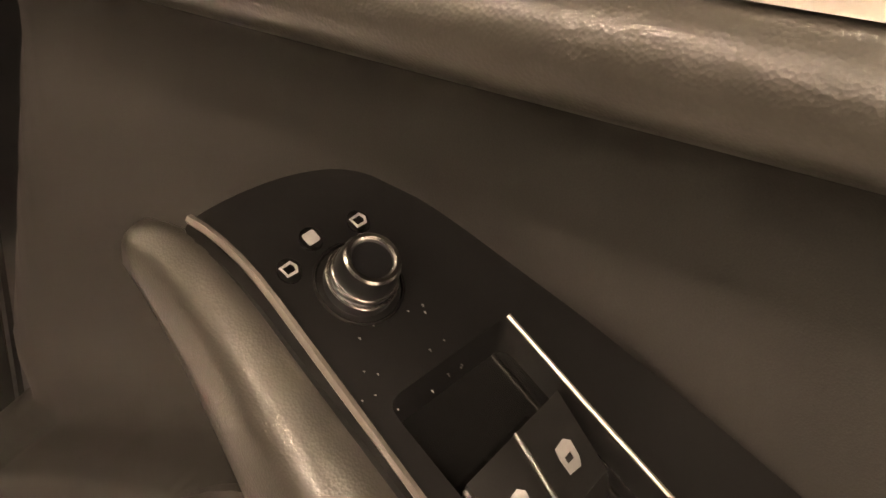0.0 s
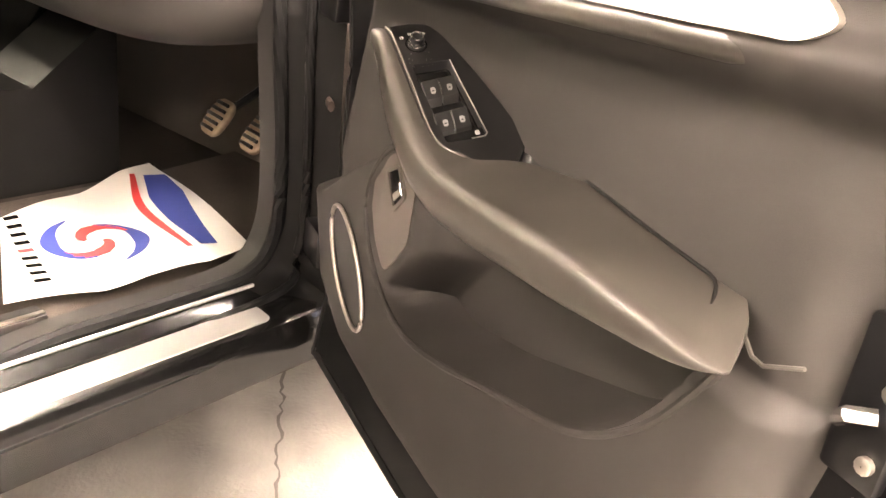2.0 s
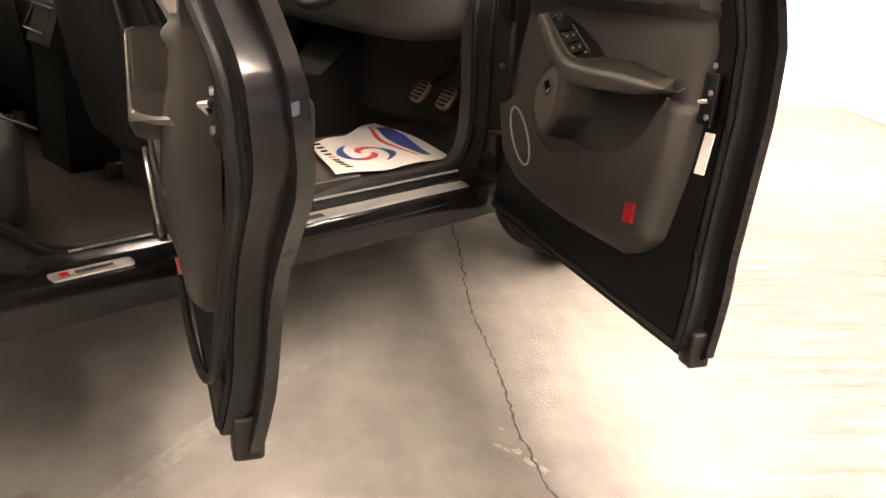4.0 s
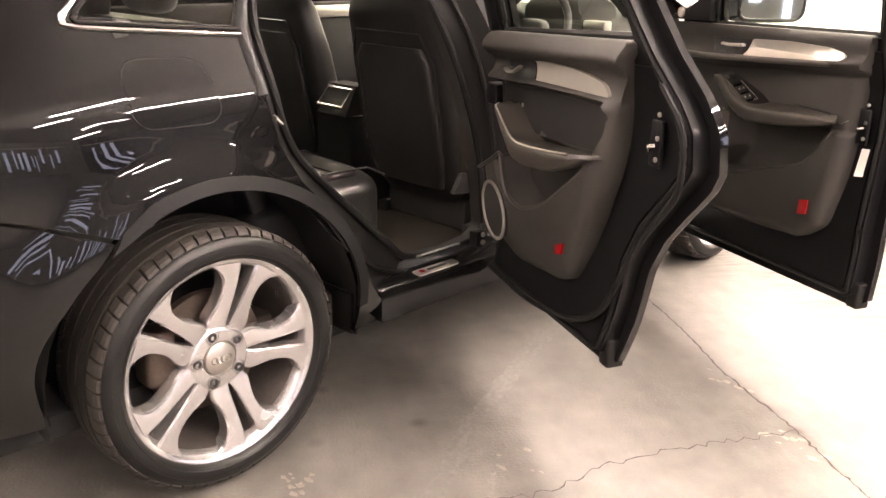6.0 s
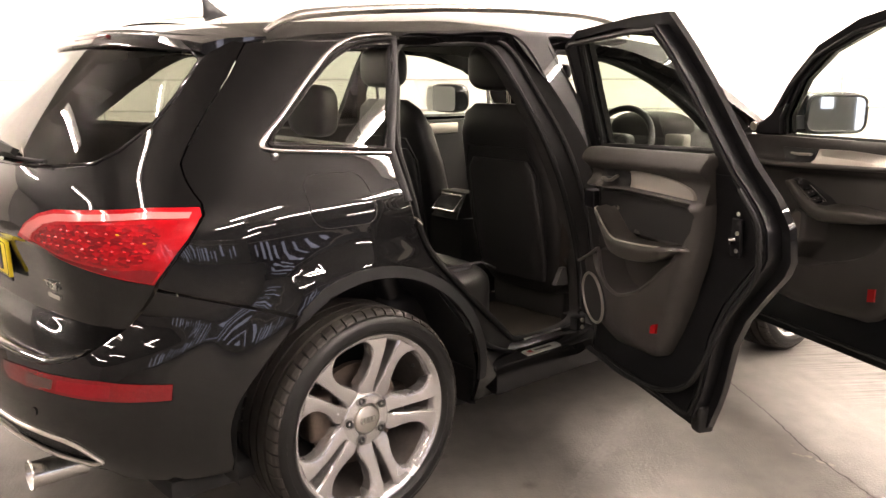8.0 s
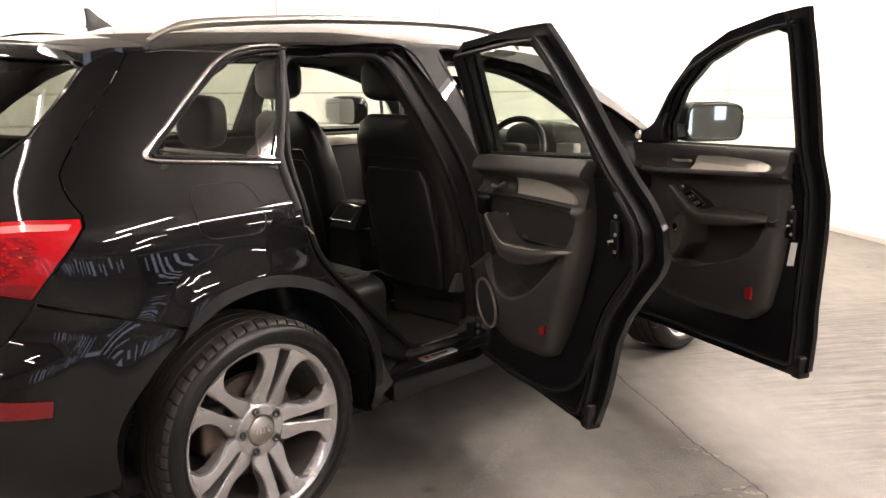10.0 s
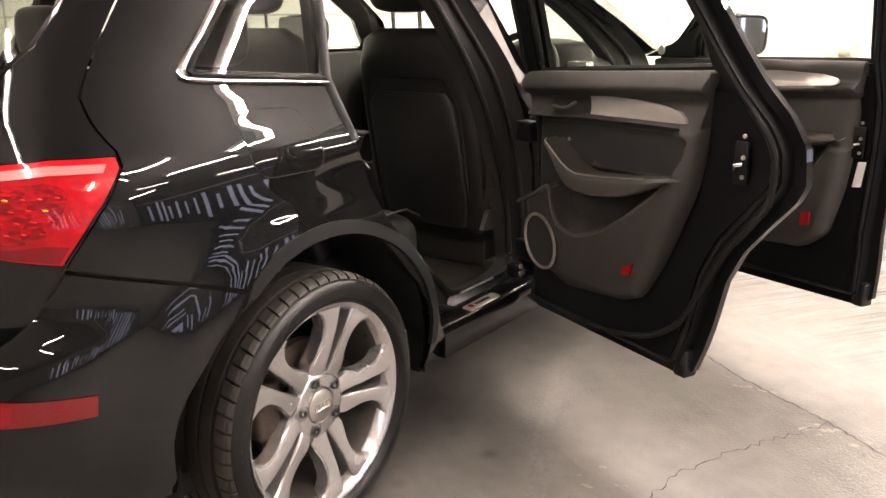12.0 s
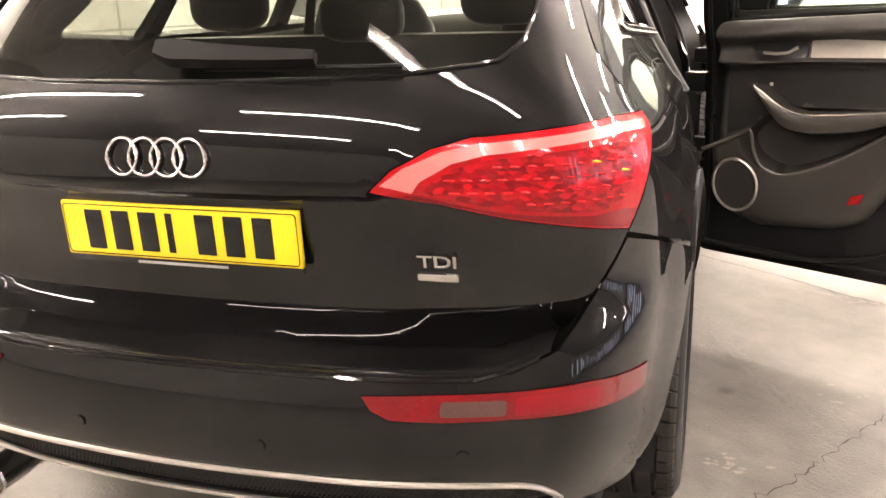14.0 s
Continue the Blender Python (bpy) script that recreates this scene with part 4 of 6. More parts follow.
# right side above and below the doors
RIGHT_RAIL = [(1.89, 1.58), (2.3, 1.592), (2.62, 1.596), (2.9, 1.585), (3.2, 1.545), (3.5, 1.46), (3.8, 1.33), (4.03, 1.205), (4.10, 1.205), (3.86, 1.36), (3.6, 1.49), (3.45, 1.578), (3.2, 1.603), (2.8, 1.62), (2.3, 1.616), (1.89, 1.598)]
panel("roof_side_rail", RIGHT_RAIL, PAINT, car, "black door-opening rail and windscreen pillar", rim=0.05)
panel("sill", [(2.252, .30), (3.86, .30), (3.86, .36), (3.84, .375), (2.252, .372)], ARCH, car, "dark door sill", rim=0.10)
for sx in (1, -1):
    part("arch_flap", bevelled(box(.70 if sx > 0 else -.872, .872 if sx > 0 else -.70, .488, .506, .285, .42), .006), RUBBER, car, "black rubber arch liner end")
FENDER = [(3.84, .40), (3.83, .7), (3.84, 1.0), (3.86, 1.10), (4.0, 1.13), (4.6, 1.05), (5.0, .98), (5.25, .92), (5.35, .5), (5.2, .33), (4.82, .33)] + arch(FU, .47, 4, 176, 20) + [(3.86, .36)]
panel("front_wing", FENDER, PAINT, car, "black front wing", rim=0.02)
# left side: doors shut
LEFT_WIN1 = [(1.80, 1.235), (2.60, 1.225), (2.64, 1.58), (2.2, 1.575), (1.93, 1.56)]
LEFT_WIN2 = [(2.72, 1.225), (3.78, 1.215), (3.62, 1.36), (3.35, 1.48), (3.05, 1.555), (2.74, 1.58)]
left_outline = GATE + [(1.002, .861), (1.16, .812), (1.276, .776)] + ARCH_R[1:] + [(2.03, .30), (3.84, .30)] + arch(FU, .47, 176, 4, 20) + \
    [(4.83, .33), (5.2, .33), (5.35, .5), (5.25, .92), (5.0, .98), (4.6, 1.05), (4.05, 1.15), (4.0, 1.24), (3.86, 1.36), (3.6, 1.49), (3.45, 1.578), (3.2, 1.603), (2.8, 1.62), (2.3, 1.616), (1.89, 1.598), (1.7, 1.592), (1.4, 1.58), (1.15, 1.565)]
panel("left_side", flip(left_outline), PAINT, car, "black body side with shut doors", [flip(w) for w in (WINDOW_Q, LEFT_WIN1, LEFT_WIN2)], rim=0.03, step=0.06)
for w in (LEFT_WIN1, LEFT_WIN2):
    panel("side_window", flip(inset(w, -0.01)), GLASS, car, "clear side window", off=-0.012, rim=0, step=0.08)
panel("quarter_window", flip(inset(WINDOW_Q, -0.012)), DARK_GLASS, car, "dark quarter window", off=-0.012, rim=0, step=0.08)

# bonnet, front and windscreen
bm = bmesh.new()
rows = []
for i in range(15):
    y = 2.55 + (3.62 - 2.55) * i / 14
    half = float(np.interp(y, [2.5, 3.0, 3.4, 3.62], [.78, .77, .68, .55]))
    zc = float(np.interp(y, [2.5, 2.9, 3.3, 3.62], [1.16, 1.12, 1.04, .93]))
    rows.append([bm.verts.new((half * t, y, zc - 0.06 * abs(t) ** 3)) for t in [j / 8 for j in range(-8, 9)]])
for r0, r1 in zip(rows, rows[1:]):
    for j in range(16):
        bm.faces.new([r0[j], r0[j + 1], r1[j + 1], r1[j]])
part("bonnet", bm, PAINT, car, "black bonnet")
panel("front_bumper", [(5.1, .33), (5.3, .93), (6.0, .93), (6.6, .93), (6.6, .33)], PAINT, car, "black front bumper", rim=0.02, step=0.1)
panel("front_bumper", flip([(5.1, .33), (5.3, .93), (6.0, .93), (6.6, .93), (6.6, .33)]), PAINT, car, "black front bumper", rim=0.02, step=0.1)
bm = bmesh.new()
rows = []
for i in range(9):
    t = i / 8
    a, b = body(4.06 - .61 * t - .0, 1.205 + .372 * t, 0.012), None
    y0 = a.y
    rows.append([bm.verts.new((a.x * k, y0 + .16 * (1 - k * k), a.z + 0.03 * (1 - k * k))) for k in [j / 8 for j in range(-8, 9)]])
for r0, r1 in zip(rows, rows[1:]):
    for j in range(16):
        bm.faces.new([r0[j], r0[j + 1], r1[j + 1], r1[j]])
part("windscreen", bm, GLASS, car, "clear windscreen")

# floor pan and wheel housings keep the inside dark
part("underbody", box(-.78, .78, -.60, 3.4, .24, .31, .02), DARK, car, "dark underbody")
part("front_block", box(-.76, .76, 2.72, 3.40, .62, .92, .05), DARK, car, "dark engine bay bulkhead")
for s in (1, -1):
    for axle in (REAR_AXLE, FRONT_AXLE):
        hb = bmesh.new()
        ring0 = [Vector((s * .885, axle + .03 + .475 * math.cos(radians(a)), .37 + .475 * math.sin(radians(a)))) for a in range(-10, 191, 10)]
        ring1 = [Vector((s * .60, p.y, p.z)) for p in ring0]
        a_, b_ = [hb.verts.new(p) for p in ring0], [hb.verts.new(p) for p in ring1]
        for j in range(len(a_) - 1):
            hb.faces.new([a_[j], a_[j + 1], b_[j + 1], b_[j]])
        hb.faces.new(b_)
        part("wheel_housing", hb, DARK, car, "dark wheel housing")


# ---------------------------------------------------------------- wheels
def ramp_to(v, lo, hi):
    return max(0.0, min(1.0, (v - lo) / (hi - lo)))


SPOKE_FAR = [(.046, .032), (.08, .056), (.105, .065), (.125, .057), (.16, .051), (.19, .052), (.22, .061), (.245, .080), (.262, .102), (.276, .124)]
SPOKE_NEAR = [(.046, .0), (.088, .0), (.100, .0048), (.12, .0080), (.20, .0155), (.276, .022)]
SPOKE_X = [(.046, .070), (.08, .076), (.14, .088), (.22, .101), (.276, .107)]


def wheel(at, side):
    """A wheel facing along x (side 1: outward to the right)."""
    w = part("wheel", lathe([(.075, .262), (.098, .268), (.106, .274), (.1105, .280), (.1135, .286), (.1145, .2895), (.112, .291), (.100, .288), (.07, .275), (.06, .262), (.075, .262)], 96), ALLOY, car,
             "silver alloy wheel with five twin spokes", m=pose(at[0], at[1], at[2], 0, 0, 0 if side > 0 else 180))
    part("barrel", lathe([(-.115, .235), (-.10, .258), (.07, .266), (.08, .264), (.05, .252), (-.115, .232)], 72), BARREL, w, "dark dusty inner rim")
    tp = [(-.118, .262), (-.130, .290), (-.132, .318), (-.124, .340), (-.105, .350), (-.06, .354), (0, .355), (.06, .354), (.100, .353), (.114, .3495), (.124, .341), (.1305, .327), (.1322, .310), (.128, .297), (.120, .290), (.112, .287), (.10, .284)]
    tyre = part("tyre", lathe(tp, 96), RUBBER, w, "black low-profile tyre")
    for h, r in ((.1295, .326), (.1305, .303)):
        part("sidewall_rib", tube([(h, r * math.cos(a), r * math.sin(a)) for a in [2 * math.pi * i / 72 for i in range(72)]], .0016, 5, True), RUBBER, tyre)
    # shoulder blocks with wide slots, and ribs with grooves between them
    tb = bmesh.new()
    for i in range(58):
        a0, a1 = 2 * math.pi * (i + .08) / 58, 2 * math.pi * (i + .92) / 58
        for s in (1, -1):
            pr = [(.116, .3465), (.1185, .3505), (.114, .3570), (.104, .3628), (.078, .3668), (.076, .353)]
            q0 = [tb.verts.new((s * h, r * math.cos(a0 + .018 * (h - .1) / .03), r * math.sin(a0 + .018 * (h - .1) / .03))) for h, r in pr]
            q1 = [tb.verts.new((s * h, r * math.cos(a1 + .018 * (h - .1) / .03), r * math.sin(a1 + .018 * (h - .1) / .03))) for h, r in pr]
            for j in range(len(pr) - 1):
                tb.faces.new([q0[j], q0[j + 1], q1[j + 1], q1[j]])
            tb.faces.new(q0)
            tb.faces.new(list(reversed(q1)))
        for h0, h1, shift in ((-.064, -.028, .02), (-.018, .018, .0), (.028, .064, -.02)):
            q = [[tb.verts.new((h, r * math.cos(a + shift + 1.2 * (h - h0)), r * math.sin(a + shift + 1.2 * (h - h0)))) for h, r in ((h0, .352), (h0, .3672), (h1, .3672), (h1, .352))] for a in (a0 - .01, a1 + .01)]
            for j in range(3):
                tb.faces.new([q[0][j], q[0][j + 1], q[1][j + 1], q[1][j]])
            tb.faces.new(q[0])
            tb.faces.new(list(reversed(q[1])))
    part("tread", tb, TREAD, tyre, "grooved tread blocks", angle=20)
    # spokes: five pairs that flare into the rim
    for k in range(5):
        base = radians(70 + 72 * k)
        c, s_ = math.cos(base), math.sin(base)
        out_, side_ = Vector((0, c, s_)), Vector((0, -s_, c))
        for sgn in (1, -1):
            prof = []
            for r in (.046, .065, .080, .088, .094, .102, .115, .14, .17, .20, .22, .235, .248, .258, .268, .276):
                near_, far_, x = lerp_table(SPOKE_NEAR, r), smooth_table(SPOKE_FAR, r, .012), smooth_table(SPOKE_X, r, .02)
                rr = math.sqrt(max(r * r - far_ * far_ * ramp_to(r, .20, .276), .001))
                a_, b_ = out_ * r + side_ * (sgn * near_), out_ * rr + side_ * (sgn * far_)
                up, w_ = Vector((1, 0, 0)), b_ - a_
                prof.append([a_ + up * (x - .045), a_ + up * (x - .005), a_ + w_ * .09 + up * x, a_ + w_ * .30 + up * (x + .0004), a_ + w_ * .70 + up * x, a_ + w_ * .90 + up * (x - .002), b_ + up * (x - .010), b_ + up * (x - .05)])
            part("spoke", loft(prof), ALLOY, w, angle=22)
    part("hub", lathe([(.035, .096), (.068, .095), (.077, .088), (.080, .076), (.080, .052), (.072, .048)], 48), ALLOY, w, "silver wheel hub")
    part("hub_cap", lathe([(.068, .047), (.082, .045), (.0855, .040), (.0868, .001)], 32), ALU, w, "round centre cap")
    for dx in (-.0135, -.0045, .0045, .0135):
        part("cap_ring", tube([(.0875, 1.5 * dx + .0095 * math.cos(a), .0095 * math.sin(a)) for a in [2 * math.pi * i / 14 for i in range(14)]], .0013, 5, True), CHROME, w)
    for k in range(5):
        a = radians(70 + 36 + 72 * k)
        at_ = (0, .069 * math.cos(a), .069 * math.sin(a))
        part("bolt_seat", lathe([(.0815, .0195), (.0808, .0180), (.0700, .0165), (.0700, .001)], 20, centre=at_), BARREL, w)
        part("wheel_bolt", lathe([(.06, .0130), (.083, .0130), (.085, .0115), (.085, .007), (.078, .0065), (.078, .0005)], 12, centre=at_), SATIN, w, "dark wheel bolt")
    part("valve", tube([(.088, .235 * math.cos(radians(38)), .235 * math.sin(radians(38))), (.098, .226 * math.cos(radians(38)), .226 * math.sin(radians(38)))], .004, 8), RUBBER, w, "black valve")
    part("brake_disc", lathe([(.0, .075), (.012, .085), (.012, .170), (.008, .172), (-.012, .172), (-.012, .08)], 48), DISC, w, "rust-tinged brake disc")
    part("brake_caliper", bevelled(box(-.04, .045, -.19, -.10, -.05, .11), .02, 3), DISC, w)
    return w


wheel((.806, REAR_AXLE + .018, .367), 1)
wheel((.806, FRONT_AXLE, .367), 1)
wheel((-.806, REAR_AXLE + .018, .367), -1)
wheel((-.806, FRONT_AXLE, .367), -1)

# ---------------------------------------------------------------- doors
LEAN = [(.2, -.02), (.35, .01), (.5, .03), (.9, .035), (1.06, .02), (1.1, .005), (1.2, -.03), (1.3, -.06), (1.45, -.11), (1.6, -.165), (1.7, -.21)]


def lean(z):
    return smooth_table(LEAN, z, 0.03)


def on_door(deep):
    """Lays (s, z) on the door: s from the hinge along the door, deep metres in from the skin."""
    return lambda s, z, d: Vector((s, lean(z) - deep - d, z))


def door_shell(outline, window):
    """Skin, flange and inner box of a door with its window opening."""
    bm = sheet(outline, [window], on_door(0.0), 0.05, back=0.022)
    for f in bm.faces:
        if min(lean(v.co.z) - v.co.y for v in f.verts) > 0.02:
            f.material_index = 1
    return bm


DOOR_TURN = -24.9
F_OUT = [(.0, .33), (.03, .315), (1.10, .335), (1.145, .37), (1.135, .6), (1.146, .84), (1.158, 1.05), (1.16, 1.22), (1.195, 1.45), (1.235, 1.708), (1.08, 1.694), (.82, 1.648), (.575, 1.562), (.388, 1.443), (.18, 1.265), (.06, 1.19), (.0, 1.10)]
F_WIN = [(.31, 1.195), (1.085, 1.215), (1.115, 1.42), (1.155, 1.625), (1.11, 1.645), (.90, 1.613), (.66, 1.535), (.48, 1.43), (.33, 1.275)]
R_OUT = [(.0, .36), (.03, .345), (.735, .335), (.785, .36), (.81, .44), (.86, .65), (.91, .746), (.985, .832), (1.06, .912), (1.085, .956), (1.083, 1.05), (1.05, 1.13), (.985, 1.215), (.935, 1.30), (.885, 1.40), (.81, 1.53), (.74, 1.632), (.55, 1.630), (.10, 1.605), (.03, 1.58), (.0, 1.20)]
R_WIN = [(.12, 1.20), (.86, 1.245), (.835, 1.35), (.77, 1.48), (.68, 1.570), (.50, 1.585), (.17, 1.562), (.14, 1.40)]
front_door = part("front_door", door_shell(F_OUT, F_WIN), [PAINT, INNER_PAINT], car, "open black front door", m=pose(.93, 2.25, 0, 0, 0, DOOR_TURN))
rear_door = part("rear_door", door_shell(R_OUT, R_WIN), [PAINT, INNER_PAINT], car, "open black rear door", m=pose(.93, 1.14, 0, 0, 0, DOOR_TURN))


RECESS = [(.44, .90), (.395, .868), (.346, .814), (.333, .765), (.348, .722), (.386, .689), (.43, .664), (.50, .657), (.634, .690), (.838, .764), (.895, .81), (.93, .858), (.95, .895), (.95, .96), (.4, .96)]
RECESS = [(p[0], p[1]) for p in rounded(RECESS, .03, 4)]
R_RECESS = [(.215, .83), (.20, .80), (.226, .742), (.285, .706), (.36, .698), (.49, .748), (.61, .823), (.72, .905), (.72, .93), (.3, .91)]
R_RECESS = [(p[0], p[1]) for p in rounded(R_RECESS, .05, 4)]


def door_common(door, out, win, low_top, pocket):
    """Inner frame, seals and pane."""
    inner = inset(dense(out, 0.05), 0.035)
    part("inner_frame", bevelled(sheet(inner, [inset(dense(win, 0.05), -0.012), pocket], on_door(0.067), 0.05, back=-0.045), .012, 3), INNER_PAINT, door, "black painted inner door frame")
    box_out = [p for p in inset(dense(out, 0.05), 0.062)]
    part("inner_box", sheet([p for p in box_out if p[1] < low_top], [pocket], on_door(0.074), 0.05, back=-0.008), INNER_PAINT, door, "black painted door box")
    seal = [Vector((p[0], lean(p[1]) - 0.068, p[1])) for p in inset(dense(out, 0.03), 0.050)]
    part("door_seal", tube(seal, 0.008, 6, True), SEAL, door, "black rubber door seal")
    wseal = [Vector((p[0], lean(p[1]) - 0.05, p[1])) for p in inset(dense(win, 0.03), -0.002)]
    part("window_seal", tube(wseal, 0.010, 6, True), SEAL, door, "black window channel seal")
    part("window_pane", sheet(inset(dense(win, 0.05), -0.01), [], on_door(0.030), 0.08), GLASS, door, "clear greenish window pane")


door_common(front_door, F_OUT, F_WIN, 1.19, RECESS)
door_common(rear_door, R_OUT, R_WIN, 1.19, R_RECESS)


def raised(door, name, outline, deep, thick, mat, label="", bevel=0.006, step=0.04, holes=(), seg=2):
    """A slab on the inside of a door: its face lies deep + thick in from the skin."""
    bm = sheet(outline, holes, on_door(deep + thick), step, back=-thick)
    return part(name, bevelled(bm, bevel, seg), mat, door, label, angle=30)


def edge_distance(p, poly):
    """How far p lies inside a polygon (negative: outside)."""
    best = 9.0
    for i in range(len(poly)):
        ax, ay = poly[i - 1]
        bx, by = poly[i]
        dx, dy = bx - ax, by - ay
        t = max(0, min(1, ((p[0] - ax) * dx + (p[1] - ay) * dy) / (dx * dx + dy * dy)))
        best = min(best, math.hypot(p[0] - ax - t * dx, p[1] - ay - t * dy))
    return best if inside(p, poly) else -best


def ramp(v):
    v = max(0.0, min(1.0, v))
    return v * v * (3 - 2 * v)


LINING = material("grained_lining", (0.032, 0.029, 0.0262), 0.5, grain=0.25, grain_size=1100, bump=0.3, stain=0.12, spec=0.45)
# rear door lining: window ledge, recessed insert, speaker cowl and pocket
R_TRIM = [(.10, 1.195), (.893, 1.235), (.86, 1.16), (.83, 1.08), (.792, .90), (.742, .79), (.675, .655), (.605, .545), (.52, .512), (.40, .50), (.25, .485), (.15, .52), (.09, .62), (.085, .80), (.09, 1.0)]
R_INSERT = [(.0, .74), (.09, .765), (.17, .80), (.257, .848), (.33, .88), (.40, .90), (.74, .925), (.785, 1.0), (.795, 1.045), (.765, 1.072), (.60, 1.070), (.40, 1.066), (.20, 1.056), (.0, 1.05)]
R_LEDGE = [(1.126, 0), (1.138, .012), (1.148, .034), (1.158, .048), (1.168, .051), (1.19, .042), (1.212, .024), (1.235, .0)]


def rear_lining(s, z, d):
    cowl = ramp((.40 - s) / .14) * ramp((z - .50) / .1)
    q = -.126 - .016 * cowl + .045 * ramp((.86 - z) / .42)
    k = ramp(edge_distance((s, z), R_INSERT) / .012 + .5)
    q += (.046 + .016 * cowl) * k
    r = ramp(edge_distance((s, z), R_RECESS) / .016 + .5) * ramp((.925 - z) / .03)
    q += (-.020 - q) * r
    e = edge_distance((s, z), R_TRIM)
    if z < 1.15 and e < .045:
        q += .030 * (1 - max(0, e) / .045) ** 2
    q += (-.102 - q) * ramp((z - 1.062) / .03)
    q -= smooth_table(R_LEDGE, z - .05 * (s - .4), .006)
    return Vector((s, q + d, z))


rear_rows = [dense(inset(dense(poly, .01), d), .009) for poly in (R_RECESS, R_INSERT) for d in (-.009, -.005, -.001, .003, .008)]
rear_rows += [[(s, z0 + .05 * (s - .4)) for s in np.arange(.11, .88, .016)] for z0 in np.arange(1.108, 1.232, .007)]
part("door_lining", sheet(rounded(R_TRIM, .03), [], rear_lining, .016, rim=.05, rows=rear_rows), LINING, rear_door, "dark grained door lining with pocket", angle=60)


R_LIP = [(.06, .755), (.11, .778), (.17, .806), (.215, .832), (.232, .838), (.240, .826), (.243, .80), (.250, .762), (.268, .722), (.300, .699), (.345, .690), (.40, .704), (.48, .736), (.56, .782), (.64, .838), (.71, .894), (.74, .925)]
part("pocket_lip", tube([Vector((p[0], -.122 - .016 * ramp((.40 - p[0]) / .14) + .045 * ramp((.86 - p[1]) / .42), p[1])) for p in curve_through(R_LIP, .015)], .0062, 8), SOFT, rear_door, "rounded pocket edge")


def rear_piece(name, outline, extra, mat, label="", step=.02, back=.012, bevel=.003):
    fn = lambda s, z, d: rear_lining(s, z, d) + Vector((0, -extra, 0))
    return part(name, bevelled(sheet(outline, [], fn, step, back=back), bevel), mat, rear_door, label, angle=35)


DARK_TRIM = material("dark_insert", (0.0125, 0.0118, 0.0112), 0.8, grain=0.25, grain_size=900, bump=0.25, stain=0.15, spec=0.3)
R_DARK_INSERT = [(.125, .805), (.19, .836), (.245, .862), (.33, .898), (.40, .917), (.73, .94), (.762, 1.0), (.768, 1.040), (.70, 1.054), (.40, 1.050), (.20, 1.040), (.125, 1.036)]
# the ledge's shade over the insert is put into its darker colour
rear_piece("door_insert", rounded(R_DARK_INSERT, .015), .0012, DARK_TRIM, "door insert, darkened for the shade below the ledge", .02, .003, .0008)
rear_piece("inlay", rounded([(.408, 1.137), (.50, 1.142), (.60, 1.140), (.70, 1.132), (.765, 1.120), (.785, 1.106), (.793, 1.090), (.70, 1.088), (.605, 1.087), (.405, 1.083)], .008), .010, INLAY, "curved aluminium inlay")
rear_piece("handle_cup", rounded([(.20, 1.124), (.395, 1.132), (.395, 1.082), (.24, 1.070)], .012), .007, SATIN, "black handle recess")
part("door_pull", tube([(.265, -.142, 1.098), (.31, -.156, 1.096), (.35, -.158, 1.100), (.378, -.150, 1.118)], .009, 8, flat=.6), ALU, rear_door, "satin door handle")
R_TOP = [(.235, 1.000), (.26, .988), (.30, .960), (.335, .936), (.37, .918), (.41, .910), (.50, .915), (.60, .925), (.70, .938), (.785, .946)]
R_LOW = [(.235, .985), (.26, .962), (.30, .905), (.335, .866), (.37, .848), (.44, .842), (.52, .850), (.60, .864), (.68, .892), (.74, .920), (.785, .940)]
rings = []
for i in range(49):
    s = .236 + (.784 - .236) * i / 48
    zc, zb = smooth_table(R_TOP, s, .012), smooth_table(R_LOW, s, .012)
    k = math.sqrt(max(0, min(1, 1 - (1 - min(1, (s - .235) / .02)) ** 2, 1 - (1 - min(1, (.786 - s) / .12)) ** 2)))
    out = .172
    base = .075
    rings.append([Vector((s, -base - (q_ - base) * (.25 + .75 * k), z_)) for q_, z_ in
                  ((base, zb + .004), (out - .03, zb), (out - .010, zb + .006), (out, (zb + zc) / 2), (out - .001, zc - .012), (out - .007, zc - .002), (out - .016, zc), (out - .06, zc - .010), (base, zc - .004))])
part("armrest", loft(rings), SOFT, rear_door, "padded armrest with pull", angle=45)
part("arm_trim", tube([Vector((s, -.075 - (.0925) * (.25 + .75 * math.sqrt(max(0, min(1, 1 - (1 - min(1, (s - .235) / .02)) ** 2, 1 - (1 - min(1, (.786 - s) / .12)) ** 2)))), smooth_table(R_TOP, s, .012) - .003)) for s in np.linspace(.242, .70, 50)], .0030, 6), ALU, rear_door, "satin grip strip")
part("grip_screw", lathe([(-.0, .006), (-.003, .006), (-.003, .001)], 12, axis="y", centre=(.275, -.086, .99)), ALU, rear_door)
part("speaker_ring", tube([Vector((.188 + .080 * math.cos(a), -.131 - .012 * math.sin(a), .640 + .094 * math.sin(a))) for a in [2 * math.pi * i / 40 for i in range(40)]], .0055, 8, True), ALU, rear_door, "silver speaker ring")
part("speaker_grille", bevelled(sheet([(.188 + .079 * math.cos(a), .640 + .093 * math.sin(a)) for a in [2 * math.pi * i / 36 for i in range(36)]], [], lambda s, z, d: Vector((s, -.130 - .128 * (z - .640) + d, z)), .03, back=.04), .002), PLASTIC, rear_door, "black speaker grille")
rear_piece("door_reflector", [(.558, .611), (.598, .622), (.613, .660), (.571, .643)], .006, RED, "red warning reflector", bevel=.001)
